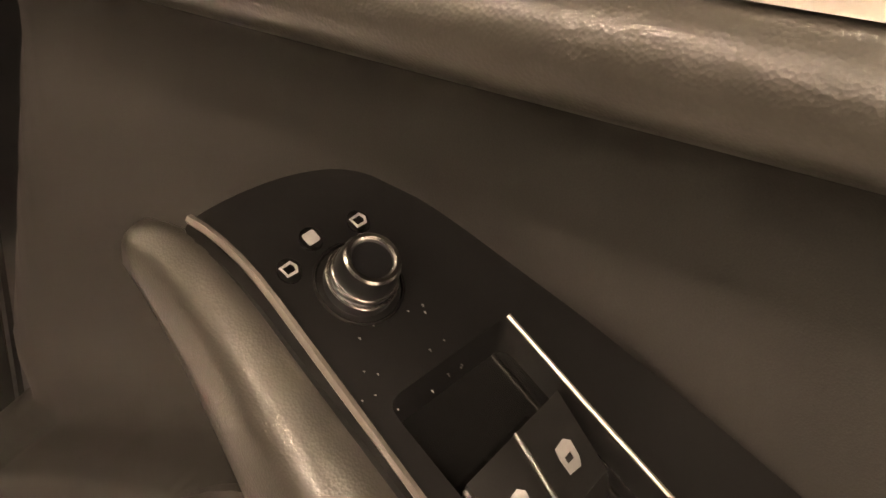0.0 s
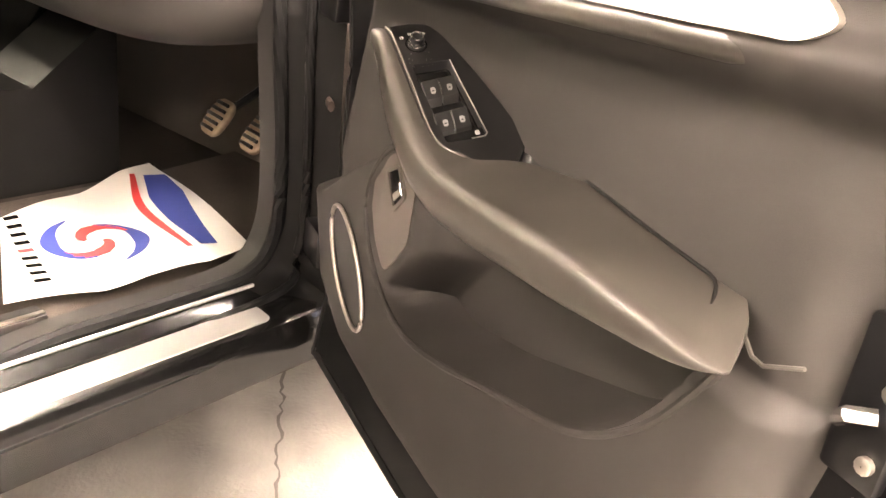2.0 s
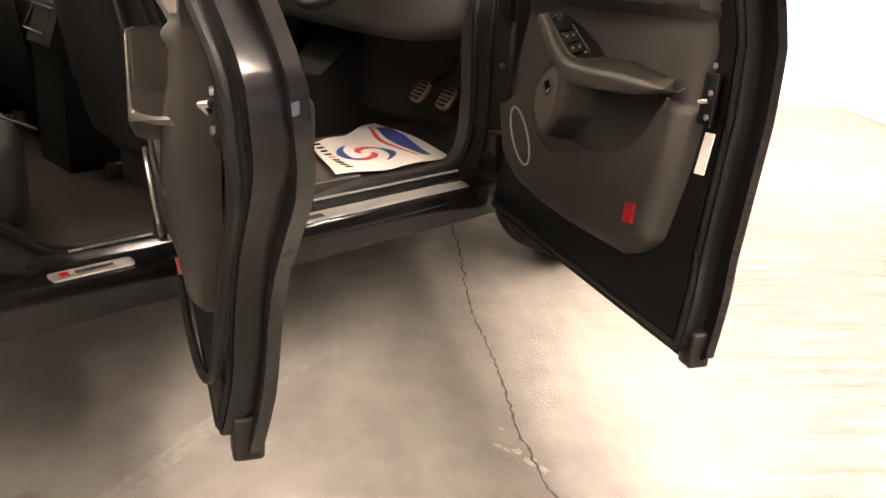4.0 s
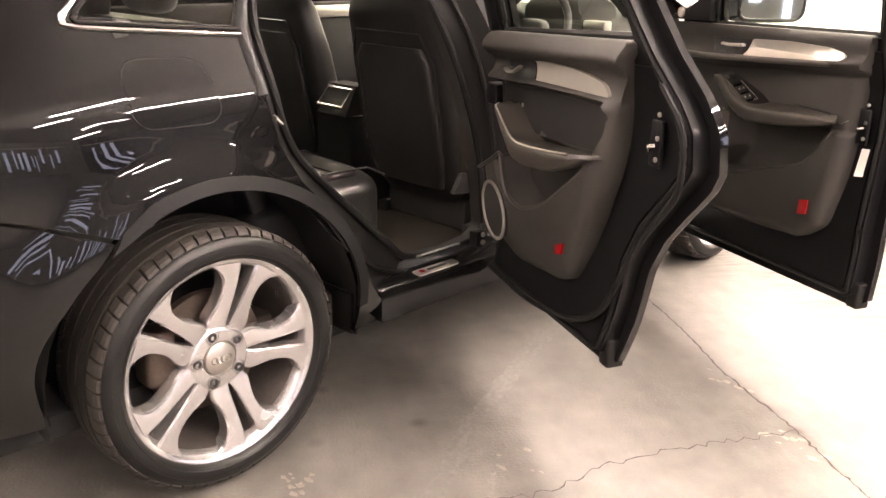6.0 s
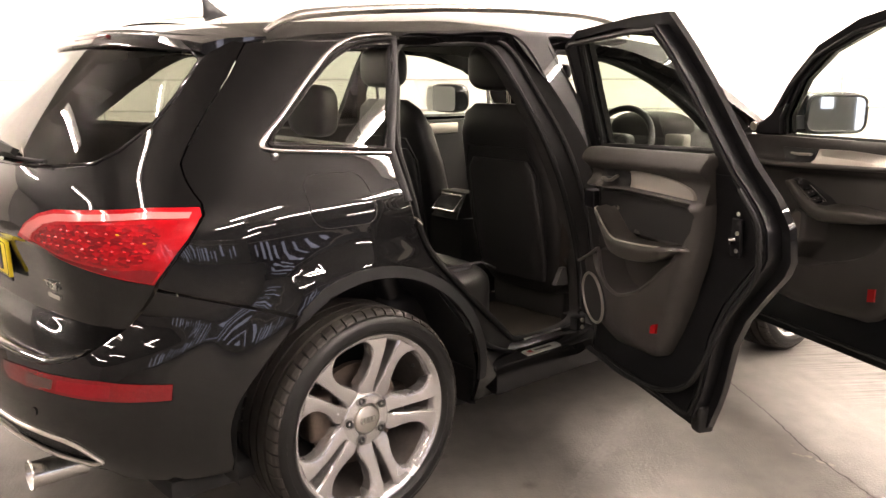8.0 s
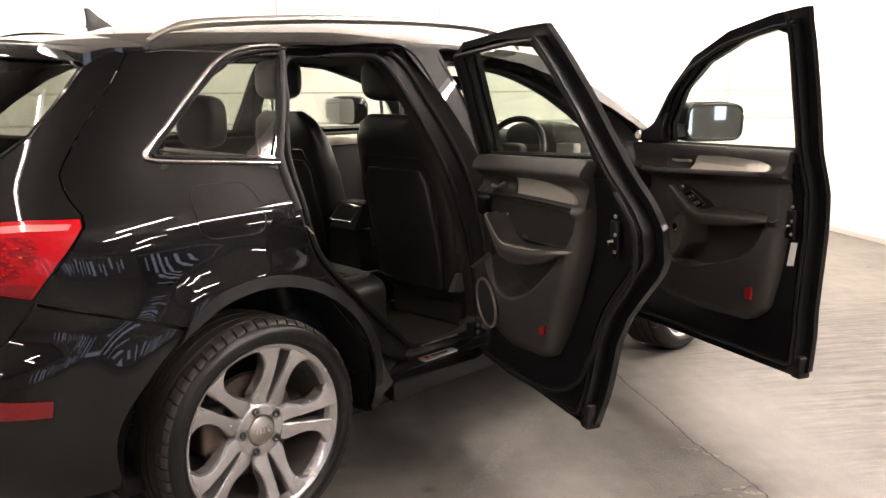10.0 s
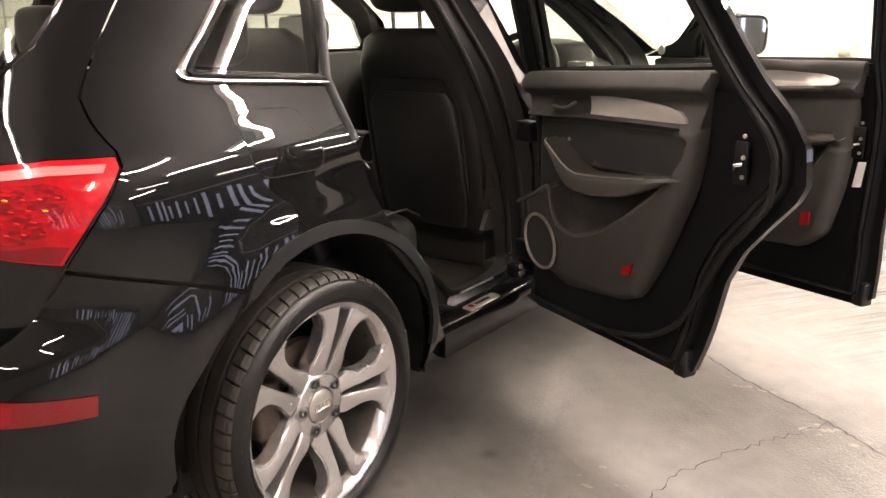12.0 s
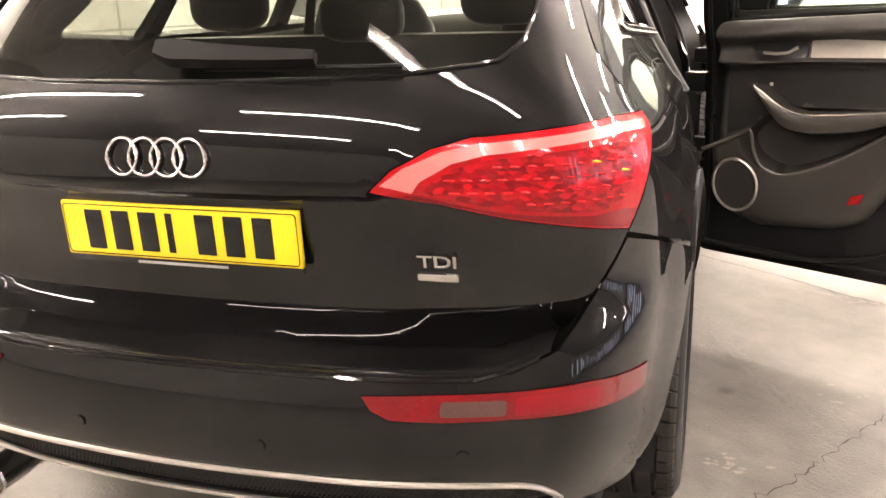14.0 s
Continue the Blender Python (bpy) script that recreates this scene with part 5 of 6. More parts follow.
lower_seal = curve_through([(.06, .40), (.177, .395), (.367, .392), (.60, .425), (.745, .497), (.83, .625), (.90, .745), (.97, .83), (1.03, .91), (1.045, 1.0), (1.035, 1.07), (.99, 1.15)], .02)
part("inner_seal", tube([Vector((p[0], lean(p[1]) - .092, p[1])) for p in lower_seal], .009, 8), SEAL, rear_door, "black rubber inner seal")

# front door lining: one moulded face with ledge, recessed insert, pocket and lower panel
F_TRIM = [(.10, 1.187), (1.09, 1.212), (1.05, 1.08), (1.036, .93), (1.012, .75), (.968, .58), (.88, .515), (.60, .495), (.42, .492), (.26, .506), (.145, .565), (.095, .69), (.055, .755), (.085, .845), (.135, 1.0)]
INSERT = [(.0, .70), (.148, .723), (.282, .811), (.398, .872), (.45, .895), (1.0, .90), (1.2, .895), (1.2, 1.3), (.0, 1.3)]
LEDGE = [(1.050, 0), (1.058, .012), (1.064, .036), (1.070, .058), (1.078, .077), (1.086, .088), (1.093, .092), (1.099, .089), (1.105, .074), (1.118, .062), (1.15, .062), (1.18, .074), (1.198, .074), (1.208, .055), (1.215, .02)]


def front_lining(s, z, d):
    q = -.104
    flush = ramp((s - .62) / .36)
    q += (.104 - .056) * (1 - .55 * flush) * ramp(edge_distance((s, z), INSERT) / .018 + .5)
    k = ramp(edge_distance((s, z), RECESS) / .012 + .1) * ramp((.925 - z) / .04)
    bottom = -.096 + .090 * ramp((s - .470 + .9 * max(0, .765 - z)) / .055)
    q = q * (1 - k) + bottom * k
    tilt = max(-.014, .062 * (s - .55)) * ramp((1.17 - z) / .05)
    e = edge_distance((s, z), F_TRIM)
    if z < 1.1 and e < .04:
        q += .030 * (1 - max(0, e) / .04) ** 2
    q -= smooth_table(LEDGE, z - tilt, .008) * (1 - .45 * flush)
    return Vector((s, q + d, z))


edge_rows = [dense(inset(dense(poly, .01), d), .008) for poly in (RECESS, INSERT) for d in (-.012, -.0065, -.002, .002, .0065, .012)]
edge_rows += [[(s, z0 + max(-.014, .062 * (s - .55))) for s in np.arange(.09, 1.05, .014)] for z0 in np.arange(1.044, 1.122, .0045)]
edge_rows += [[(.470 + d - .9 * max(0, .765 - z), z) for z in np.arange(.66, .90, .010)] for d in (-.004, .006, .016, .027, .038, .049, .058)]
part("door_lining", sheet(rounded(F_TRIM, .03), [], front_lining, .014, rim=.05, rows=edge_rows), TRIM, front_door, "dark grained door lining with pocket", angle=60)


def on_lining(extra):
    return lambda s, z, d: front_lining(s, z, d) + Vector((0, -extra, 0))


def lining_piece(name, outline, extra, mat, label="", step=.02, back=.012, bevel=.003):
    return part(name, bevelled(sheet(outline, [], on_lining(extra), step, back=back), bevel), mat, front_door, label, angle=35)


lining_piece("inlay", rounded([(.575, 1.158), (.75, 1.166), (.93, 1.162), (.985, 1.151), (1.0, 1.138), (.985, 1.126), (.90, 1.120), (.75, 1.111), (.66, 1.106), (.55, 1.100), (.555, 1.12)], .012), .006, INLAY, "curved aluminium inlay")
lining_piece("handle_cup", rounded([(.345, 1.150), (.572, 1.156), (.55, 1.12), (.545, 1.101), (.375, 1.094)], .014), .004, SATIN, "black handle recess")
part("door_pull", tube([(.41, -.120, 1.128), (.46, -.138, 1.128), (.50, -.142, 1.131), (.545, -.138, 1.134)], .010, 8, flat=.6), ALU, front_door, "satin door handle")
lining_piece("door_reflector", [(.886, .605), (.922, .613), (.922, .663), (.886, .655)], .006, RED, "red warning reflector", bevel=.001)
ledge = [(s, min(1, (s - .11) / .12, (1.03 - s) / .10)) for s in np.linspace(.112, 1.028, 64)]
part("ledge_roll", tube([Vector((s, -.108 - .031 * ramp(k) + .018 * ramp((s - .62) / .36), 1.0895 + max(-.014, .062 * (s - .55)))) for s, k in ledge], [.003 + .0085 * math.sqrt(max(0, k)) for s, k in ledge], 14), SOFT, front_door, "soft padded ledge below the window")
part("speaker_ring", tube([Vector((.293 + .060 * math.cos(a) - .045 * math.sin(a), -.108, .657 + .073 * math.sin(a))) for a in [2 * math.pi * i / 40 for i in range(40)]], .0033, 8, True), ALU, front_door, "silver speaker ring")
lining_piece("speaker_grille", [(.293 + .058 * math.cos(a) - .043 * math.sin(a), .657 + .071 * math.sin(a)) for a in [2 * math.pi * i / 40 for i in range(40)]], .001, PLASTIC, "black speaker grille", bevel=.001)

PIPING = material("pale_piping", (0.12, 0.108, 0.094), 0.4, grain=0.1)
# armrest: a long pad that climbs to the switch panel
PAD_TOP = [(.425, 1.0165), (.437, 1.0205), (.447, 1.0195), (.46, 1.0155), (.489, .998), (.528, .9745), (.568, .951), (.602, .938), (.64, .931), (.70, .934), (.757, .938), (.842, .946), (.912, .948), (.971, .950), (1.02, .948)]
PAD_LOW = [(.422, 1.004), (.464, .963), (.486, .943), (.512, .926), (.545, .906), (.586, .885), (.64, .876), (.701, .880), (.857, .900), (.953, .918), (1.02, .938)]
PAD_IN = [(.42, -.147), (.585, -.144), (.607, -.137), (.643, -.117), (.70, -.088), (.757, -.058), (.90, -.056), (.94, -.066), (.98, -.10), (1.02, -.138)]


def switch_z(s, q):
    return 1.3288 - .6022 * s + .2339 * q - .0085 * max(0, (.472 - s) / .03) ** 2


rings = []
for i in range(71):
    s = .4215 + (1.018 - .4215) * (i / 70) ** 1.15
    zc, zb, qi = smooth_table(PAD_TOP, s, .010), smooth_table(PAD_LOW, s, .010), smooth_table(PAD_IN, s, .012)
    zi = zc + (.953 - zc) * ramp((s - .60) / .1) if s > .6 else zc - .001
    mid = (zc + zb) / 2
    wide = .0105 + .010 * ramp((s - .43) / .11)
    tall = zc - zb
    ring = [(qi, zb + .004), (-.143, zb)] + [(-.1465 - wide * f, z_) for f, z_ in ((.45, zb + min(.003, .1 * tall)), (.84, zb + min(.011, .22 * tall)), (1.0, zb + min(.022, .42 * tall)), (1.0, zc - min(.0125, .28 * tall)), (.90, zc - min(.0052, .13 * tall)),
                                                                                    (.68, zc - min(.0014, .05 * tall)), (.42, zc), (.2, zc))]
    ring += [((qi - .151) / 2, zc + (zi - zc) * .55 + .0005), (qi, zi), (qi + .002, zi - .006)]
    k = math.sqrt(max(0, min(1, 1 - (1 - min(1, (s - .421) / .006)) ** 2, 1 - (1 - min(1, (1.0185 - s) / .04)) ** 2)))
    cq, cz = -.150, mid
    rings.append([Vector((s, cq + (q_ - cq) * k, cz + (z_ - cz) * k)) for q_, z_ in ring])
part("armrest", loft(rings), SOFT, front_door, "soft padded armrest", angle=45)
part("armrest_seam", tube([Vector((s, smooth_table(PAD_IN, s, .012) + .001, (switch_z(s, smooth_table(PAD_IN, s, .012)) + .0015) * (1 - ramp((s - .575) / .05)) + (smooth_table(PAD_TOP, s, .012) + .003) * ramp((s - .575) / .05))) for s in np.linspace(.4395, .72, 44)], .0013, 6), PIPING, front_door, "thin pale piping")
part("armrest_joint", tube([Vector((s, -.0575 - .0264 * ramp((s - .62) / .36) - .075 * ramp((s - .92) / .09), .9535 - .008 * ramp((s - .93) / .07))) for s in np.linspace(.74, .992, 44)], .0015, 6), SEAL, front_door, "dark joint round the armrest")
part("panel_step", tube([Vector((s, -.1065, z)) for s, z in ((.984, .946), (.996, .935), (1.006, .934), (1.034, .949))], .0016, 6), SOFT, front_door)
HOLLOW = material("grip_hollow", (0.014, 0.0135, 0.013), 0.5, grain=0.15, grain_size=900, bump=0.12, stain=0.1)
hollow = []
for s_, q_in, q_out, z_in, z_mid, z_out in ((.606, -.050, -.122, .952, .926, .938), (.63, -.052, -.112, .950, .910, .933), (.66, -.053, -.104, .950, .904, .929), (.70, -.054, -.084, .951, .912, .931), (.735, -.054, -.068, .953, .932, .940), (.765, -.055, -.058, .955, .952, .952)):
    qm = (q_in + q_out) / 2
    hollow.append([Vector((s_, q_in, z_in)), Vector((s_, q_in * .8 + q_out * .2, z_mid * .75 + z_in * .25)), Vector((s_, qm, z_mid)), Vector((s_, q_out * .85 + q_in * .15, z_mid * .6 + z_out * .4)), Vector((s_, q_out - .004, z_out)), Vector((s_, q_out - .004, .885)), Vector((s_, q_in, .885))])
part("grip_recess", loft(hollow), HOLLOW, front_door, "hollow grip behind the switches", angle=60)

SWITCH_PANEL = rounded([(.4385, -.1495), (.438, -.134), (.442, -.118), (.451, -.104), (.477, -.091), (.517, -.076), (.559, -.063), (.611, -.049), (.632, -.070), (.645, -.100), (.641, -.117), (.607, -.137), (.585, -.144), (.524, -.146)], .008, 4)
WELL = rounded([(.501, -.137), (.504, -.095), (.597, -.087), (.594, -.131)], .004, 3)


def on_panel(lift):
    """Lays (s, q) on the sloping switch panel."""
    return lambda s, q, d: Vector((s, q, switch_z(s, q) + lift - d))


def panel_piece(name, outline, lift, back, mat, label="", bevel=.0008, step=.02, holes=()):
    return part(name, bevelled(sheet(outline, holes, on_panel(lift), step, back=back), bevel, 3), mat, front_door, label, angle=35)


PANEL_SATIN = material("satin_panel", (0.0105, 0.0102, 0.0102), 0.34, grain=0.12, grain_size=900, stain=0.12)
KEY_BLACK = material("satin_key", (0.017, 0.0165, 0.016), 0.3, grain=0.08, grain_size=1200)
panel_piece("switch_panel", SWITCH_PANEL, 0, .045, PANEL_SATIN, "satin black switch panel", .003, .012, [WELL])
panel_piece("switch_well", inset(WELL, -.003), -.010, .004, GLOSS, "dark switch well", .0005)
part("well_trim", tube([Vector((s, q, switch_z(s, q) + .0006)) for s, q in [(.5045, -.0955), (.53, -.0935), (.56, -.0905), (.594, -.0875), (.5965, -.091), (.5960, -.105)]], .0007, 6), ALU, front_door, "thin satin edge")
for s0, tip in ((.524, .0165), (.562, .0165)):
    for q0, q1 in ((-.1335, -.1165), (-.1150, -.0985)):
        key = part("window_switch", bevelled(loft([[on_panel(-.010)(s0 - .002, q0, 0), on_panel(-.010)(s0 - .002, q1, 0), on_panel(-.010)(s0 + .020, q1, 0), on_panel(-.010)(s0 + .020, q0, 0)],
                                             [on_panel(.0015)(s0, q0, 0), on_panel(.0015)(s0, q1, 0), on_panel(-.0025)(s0 + .0175, q1, 0), on_panel(-.0025)(s0 + .0175, q0, 0)]]), .0012, 3), KEY_BLACK, front_door, "satin black window switch", angle=30)
        cq = (q0 + q1) / 2 + .0005
        mark = [(s0 + .0075, cq - .0022), (s0 + .0095, cq - .0026), (s0 + .0128, cq - .0022), (s0 + .0132, cq + .0018), (s0 + .0118, cq + .0028), (s0 + .0085, cq + .0030), (s0 + .0072, cq + .0012)]
        sheet_fn = lambda a, b, d, s0=s0: on_panel(.0018 - .004 * (a - s0) / .0175)(a, b, d)
        part("switch_mark", sheet(mark, [[(s0 + .0098, cq - .0012), (s0 + .0112, cq - .0012), (s0 + .0112, cq + .0012), (s0 + .0098, cq + .0012)]], sheet_fn, .003, back=.0003), GREY_MARK, front_door, "pale window symbol")
    part("switch_divider", tube([on_panel(.002)(s0, -.1158, 0), on_panel(-.002)(s0 + .0175, -.1158, 0)], .0007, 6), CHROME, front_door)
    part("switch_edge", tube([on_panel(.0012)(s0 + .0005, -.1342, 0), on_panel(-.003)(s0 + .017, -.1342, 0)], .0011, 6), CHROME, front_door)
panel_piece("lock_switch", [(.5845, -.130), (.5845, -.0895), (.594, -.0885), (.5925, -.129)], -.002, .008, GLOSS, "child lock bar", .0015)
panel_piece("switch_mark", rounded([(.5865, -.0985), (.5865, -.0935), (.5915, -.0935), (.5915, -.0985)], .0012, 2), -.0017, .001, GREY_MARK, "pale lock symbol", .0002)

kb = switch_z(.478, -.124)
KNOB = Matrix.Translation((.478, -.124, kb)) @ Vector((.6022, -.2339, 1)).to_track_quat("Z", "Y").to_matrix().to_4x4()
part("knob_seat", lathe([(.0004, .0118), (.0006, .0112), (-.001, .0100), (-.001, .0)], 32, axis="z"), GLOSS, front_door, "dark knob seat", m=KNOB)
knob = part("mirror_knob", lathe([(-.001, .0092), (.0035, .0090), (.004, .0082), (.006, .0080), (.0115, .0074), (.0125, .0068), (.0125, .0056), (.0118, .0050), (.0118, .0004)], 36, axis="z"), SATIN, front_door, "round mirror adjuster knob", m=KNOB)
for h, r, w in ((.0036, .0089, .0005), (.0062, .0081, .0004), (.0124, .0062, .0009)):
    part("knob_ring", tube([(r * math.cos(a), r * math.sin(a), h) for a in [2 * math.pi * i / 32 for i in range(32)]], w, 6, True), CHROME, knob, "chrome knob ring")
for s0, q0, kind in ((.467, -.137, 0), (.4635, -.127, 1), (.4665, -.1135, 0)):
    panel_piece("symbol_disc", [(s0 + .0031 * math.cos(a), q0 + .0031 * math.sin(a)) for a in [2 * math.pi * i / 18 for i in range(18)]], .0003, .001, GLOSS, "", .0002)
    if kind:
        panel_piece("mirror_symbol", rounded([(s0 - .0016, q0 - .0018), (s0 + .0016, q0 - .0018), (s0 + .0016, q0 + .0018), (s0 - .0016, q0 + .0018)], .0006, 2), .0006, .0003, GREY_MARK, "pale symbol", .0001)
    else:
        part("mirror_symbol", tube([on_panel(.0006)(s0 + a, q0 + b, 0) for a, b in ((-.0012, -.0018), (.0012, -.0014), (.0014, .0012), (.0002, .0019), (-.0012, .0012))], .0004, 5, True), GREY_MARK, front_door, "pale mirror symbol")
random.seed(5)
for i in range(16):
    s0, q0 = .486 + random.random() * .02, -.142 + random.random() * .03
    panel_piece("dust_speck", [(s0, q0), (s0 + .0004 + random.random() * .0006, q0 + .0002), (s0 + .0003, q0 + .0005)], .0003, .0002, GREY_MARK, "", .00003)

# boot switch on the lower panel
PLATE_SATIN = material("satin_grey_plastic", (0.072, 0.062, 0.053), 0.42, grain=0.12, grain_size=900, bump=0.08, stain=0.1)
lining_piece("boot_panel", rounded([(.440, .885), (.392, .858), (.350, .808), (.342, .768), (.357, .733), (.386, .708), (.402, .703), (.424, .724), (.460, .766), (.465, .82), (.466, .882)], .012), .0016, PLATE_SATIN, "smooth satin switch panel", .01, .006, .0008)
part("pocket_lip", tube([(a, -.1025, b) for a, b in [(p[0], p[1]) for p in curve_through([(.432, .891), (.385, .862), (.342, .812), (.333, .765), (.350, .724), (.385, .692), (.43, .668), (.50, .660), (.60, .682), (.70, .716), (.80, .747), (.868, .782), (.922, .830), (.955, .878), (.975, .915)], .015)]], .0042, 8), TRIM, front_door, "rounded pocket edge")
BOOT = [(.376, .834), (.419, .855), (.447, .823), (.411, .787)]


def on_boot(u, v):
    """A place within the boot switch: u across, v down."""
    top, low = Vector(BOOT[0]).lerp(Vector(BOOT[1]), u), Vector(BOOT[3]).lerp(Vector(BOOT[2]), u)
    return tuple(top.lerp(low, v))


BOOT_IN = rounded([on_boot(.15, .09), on_boot(.85, .09), on_boot(.85, .90), on_boot(.15, .90)], .005)
part("boot_switch_frame", bevelled(sheet(rounded(BOOT, .009), [BOOT_IN], on_lining(.0045), .008, back=.01), .0015), PLATE_SATIN, front_door, "raised switch frame", angle=35)
lining_piece("boot_switch_well", inset(BOOT_IN, -.001), .0019, GLOSS, "black switch well", .01, .004, .0002)
part("boot_switch", bevelled(loft([[on_lining(l0)(*on_boot(u, v), 0) for u, v in ring_] for l0, ring_ in
     ((.002, [(.20, .46), (.80, .46), (.80, .87), (.20, .87)]), (.0046, [(.24, .50), (.76, .50), (.76, .83), (.24, .83)]))]), .001), GLOSS, front_door, "black rocker switch", angle=35)
lining_piece("switch_button", rounded([on_boot(.28, .64), on_boot(.72, .64), on_boot(.72, .80), on_boot(.28, .80)], .002, 2), .0052, ALU, "small silver button", .01, .003, .0006)

# door mirror
mr = part("door_mirror", pillow(-.125, .004, -.168, .165, -.094, .096, n=14, power=4.2), PAINT, front_door, "black door mirror", m=pose(.245, .205, 1.277, 0, 0, -15))
part("mirror_glass", sheet(rounded([(-.118, -.076), (.142, -.076), (.146, .074), (-.108, .078)], .045), [], lambda a, b, d: Vector((.0062 - d, a, b)), .05, back=.003), MIRROR, mr, "bright mirror glass")
part("mirror_rim", tube([Vector((.004, p[0], p[1])) for p in rounded([(-.122, -.080), (.146, -.080), (.150, .078), (-.112, .082)], .048)], .0075, 8, True), SATIN, mr, "black mirror rim")
part("mirror_arm", loft([[Vector((s_ + ds, t_, z_ + dz)) for ds, dz in ((-.04, -.03), (.03, -.03), (.03, .03), (-.04, .03))] for s_, t_, z_ in ((.17, -.02, 1.235), (.175, .05, 1.238), (.19, .12, 1.245))]), SATIN, front_door, "black mirror foot", angle=50)
raised(front_door, "mirror_triangle", [(.02, 1.19), (.30, 1.20), (.32, 1.265), (.38, 1.33), (.20, 1.25)], .05, .03, SATIN, "black mirror triangle", .004)

# door ends: latches, label, buffers
def door_bits(door, s, z, label_at=None):
    part("latch_plate", box(s - .012, s + .03, lean(z) - .098, lean(z) - .085, z - .05, z + .06, .004), INNER_PAINT, door)
    part("latch", tube([(s - .005, lean(z) - .102, z - .012), (s + .006, lean(z) - .112, z), (s + .018, lean(z) - .102, z + .004)], .0055, 8), CHROME, door, "bright latch")
    for dz in (-.03, .02, .075):
        part("latch_screw", lathe([(.0, .006), (-.004, .006), (-.005, .004), (-.005, .0005)], 10, axis="y", centre=(s + .02, lean(z) - .098, z + dz)), ALU, door)


door_bits(front_door, 1.045, .925)
door_bits(rear_door, .935, 1.0)
raised(front_door, "door_label", [(1.045, .77), (1.078, .775), (1.088, .865), (1.058, .862)], .088, .002, WHITE_LABEL, "white paper label", .0004)
for door, s_, z_ in ((front_door, 1.10, .36), (rear_door, .745, .36)):
    part("rubber_buffer", box(s_ - .018, s_ + .030, lean(z_) - .048, lean(z_) + .008, z_ - .024, z_ + .065, .009, 3), RUBBER, door, "grey rubber corner")
for z_ in (.55, .98):
    part("door_hinge", box(-.06, .02, -.06, -.01, z_ - .035, z_ + .035, .006), INNER_PAINT, front_door)
    part("door_hinge", box(-.06, .02, -.06, -.01, z_ - .035, z_ + .035, .006), INNER_PAINT, rear_door)
part("door_check", tube([(-.05, -.035, .80), (-.02, -.040, .80)], .006, 8, flat=1.6), DISC, front_door, "steel door check strap")
part("tweeter", lathe([(0, .020), (-.006, .020), (-.008, .016), (-.006, .014), (-.006, .001)], 24, axis="y", centre=(.14, lean(1.23) - .082, 1.222)), ALU, front_door, "small silver tweeter")

# ---------------------------------------------------------------- inside
SILL_BLACK = material("gloss_black_sill", (0.005, 0.005, 0.005), 0.16, spec=0.3, grain=0.1, stain=0.2)
SATIN_DARK = material("dark_opening_paint", (0.011, 0.0108, 0.0105), 0.45, spec=0.08, grain=0.2, grain_size=600, stain=0.2)
def opening(name, outer, inner, label):
    """The frame of a door opening: painted flange and rubber seal."""
    def loop(pts):
        return [Vector(p) for p in curve_through([(x, y, z) for y, z, x in pts], .015, True)]
    n = 180
    def even(pts):
        pts = loop(pts)
        d = [0.0]
        for a, b in zip(pts, pts[1:] + pts[:1]):
            d.append(d[-1] + (b - a).length)
        out = []
        for i in range(n):
            t = d[-1] * i / n
            k = max(j for j in range(len(pts)) if d[j] <= t)
            out.append(pts[k].lerp(pts[(k + 1) % len(pts)], (t - d[k]) / max(1e-6, d[k + 1] - d[k])))
        return out
    o, i_ = even(outer), even(inner)
    rings = [o, [a + (b - a) * .25 + Vector((-.030, 0, 0)) for a, b in zip(o, i_)], [a + (b - a) * .7 + Vector((-.010, 0, 0)) for a, b in zip(o, i_)], i_]
    fr = part(name, loft(rings, caps=False), SATIN_DARK, car, label, angle=50)
    part("opening_seal", tube([p + Vector((.012, 0, 0)) for p in i_], .013, 8, True), SEAL, fr, "thick black rubber seal")
    part("opening_seal", tube([a + (b - a) * .42 + Vector((-.012, 0, 0)) for a, b in zip(o, i_)], .009, 8, True), SEAL, fr, "ribbed rubber seal")
    back = [p + Vector((-.05, 0, 0)) for p in i_]
    part("opening_lining", loft([i_, back], caps=False), PLASTIC, fr)
    return fr


opening("rear_opening", [(.385, 1.578, .60), (.62, 1.596, .60), (.96, 1.60, .60), (1.07, 1.42, .69), (1.17, 1.15, .82), (1.22, .85, .88), (1.25, .55, .885), (1.25, .385, .88), (.64, .385, .88), (.52, .52, .885), (.38, .66, .89), (.265, .82, .89), (.225, .95, .89), (.205, 1.08, .87), (.20, 1.22, .79), (.28, 1.40, .70)],
        [(.42, 1.55, .55), (.66, 1.565, .55), (.85, 1.555, .55), (.93, 1.42, .62), (1.046, 1.133, .72), (1.155, .821, .75), (1.198, .56, .76), (1.17, .435, .76), (.85, .43, .76), (.72, .52, .76), (.56, .67, .76), (.40, .83, .76), (.34, .93, .76), (.31, 1.06, .75), (.30, 1.22, .69), (.36, 1.40, .61)], "black rear door opening")
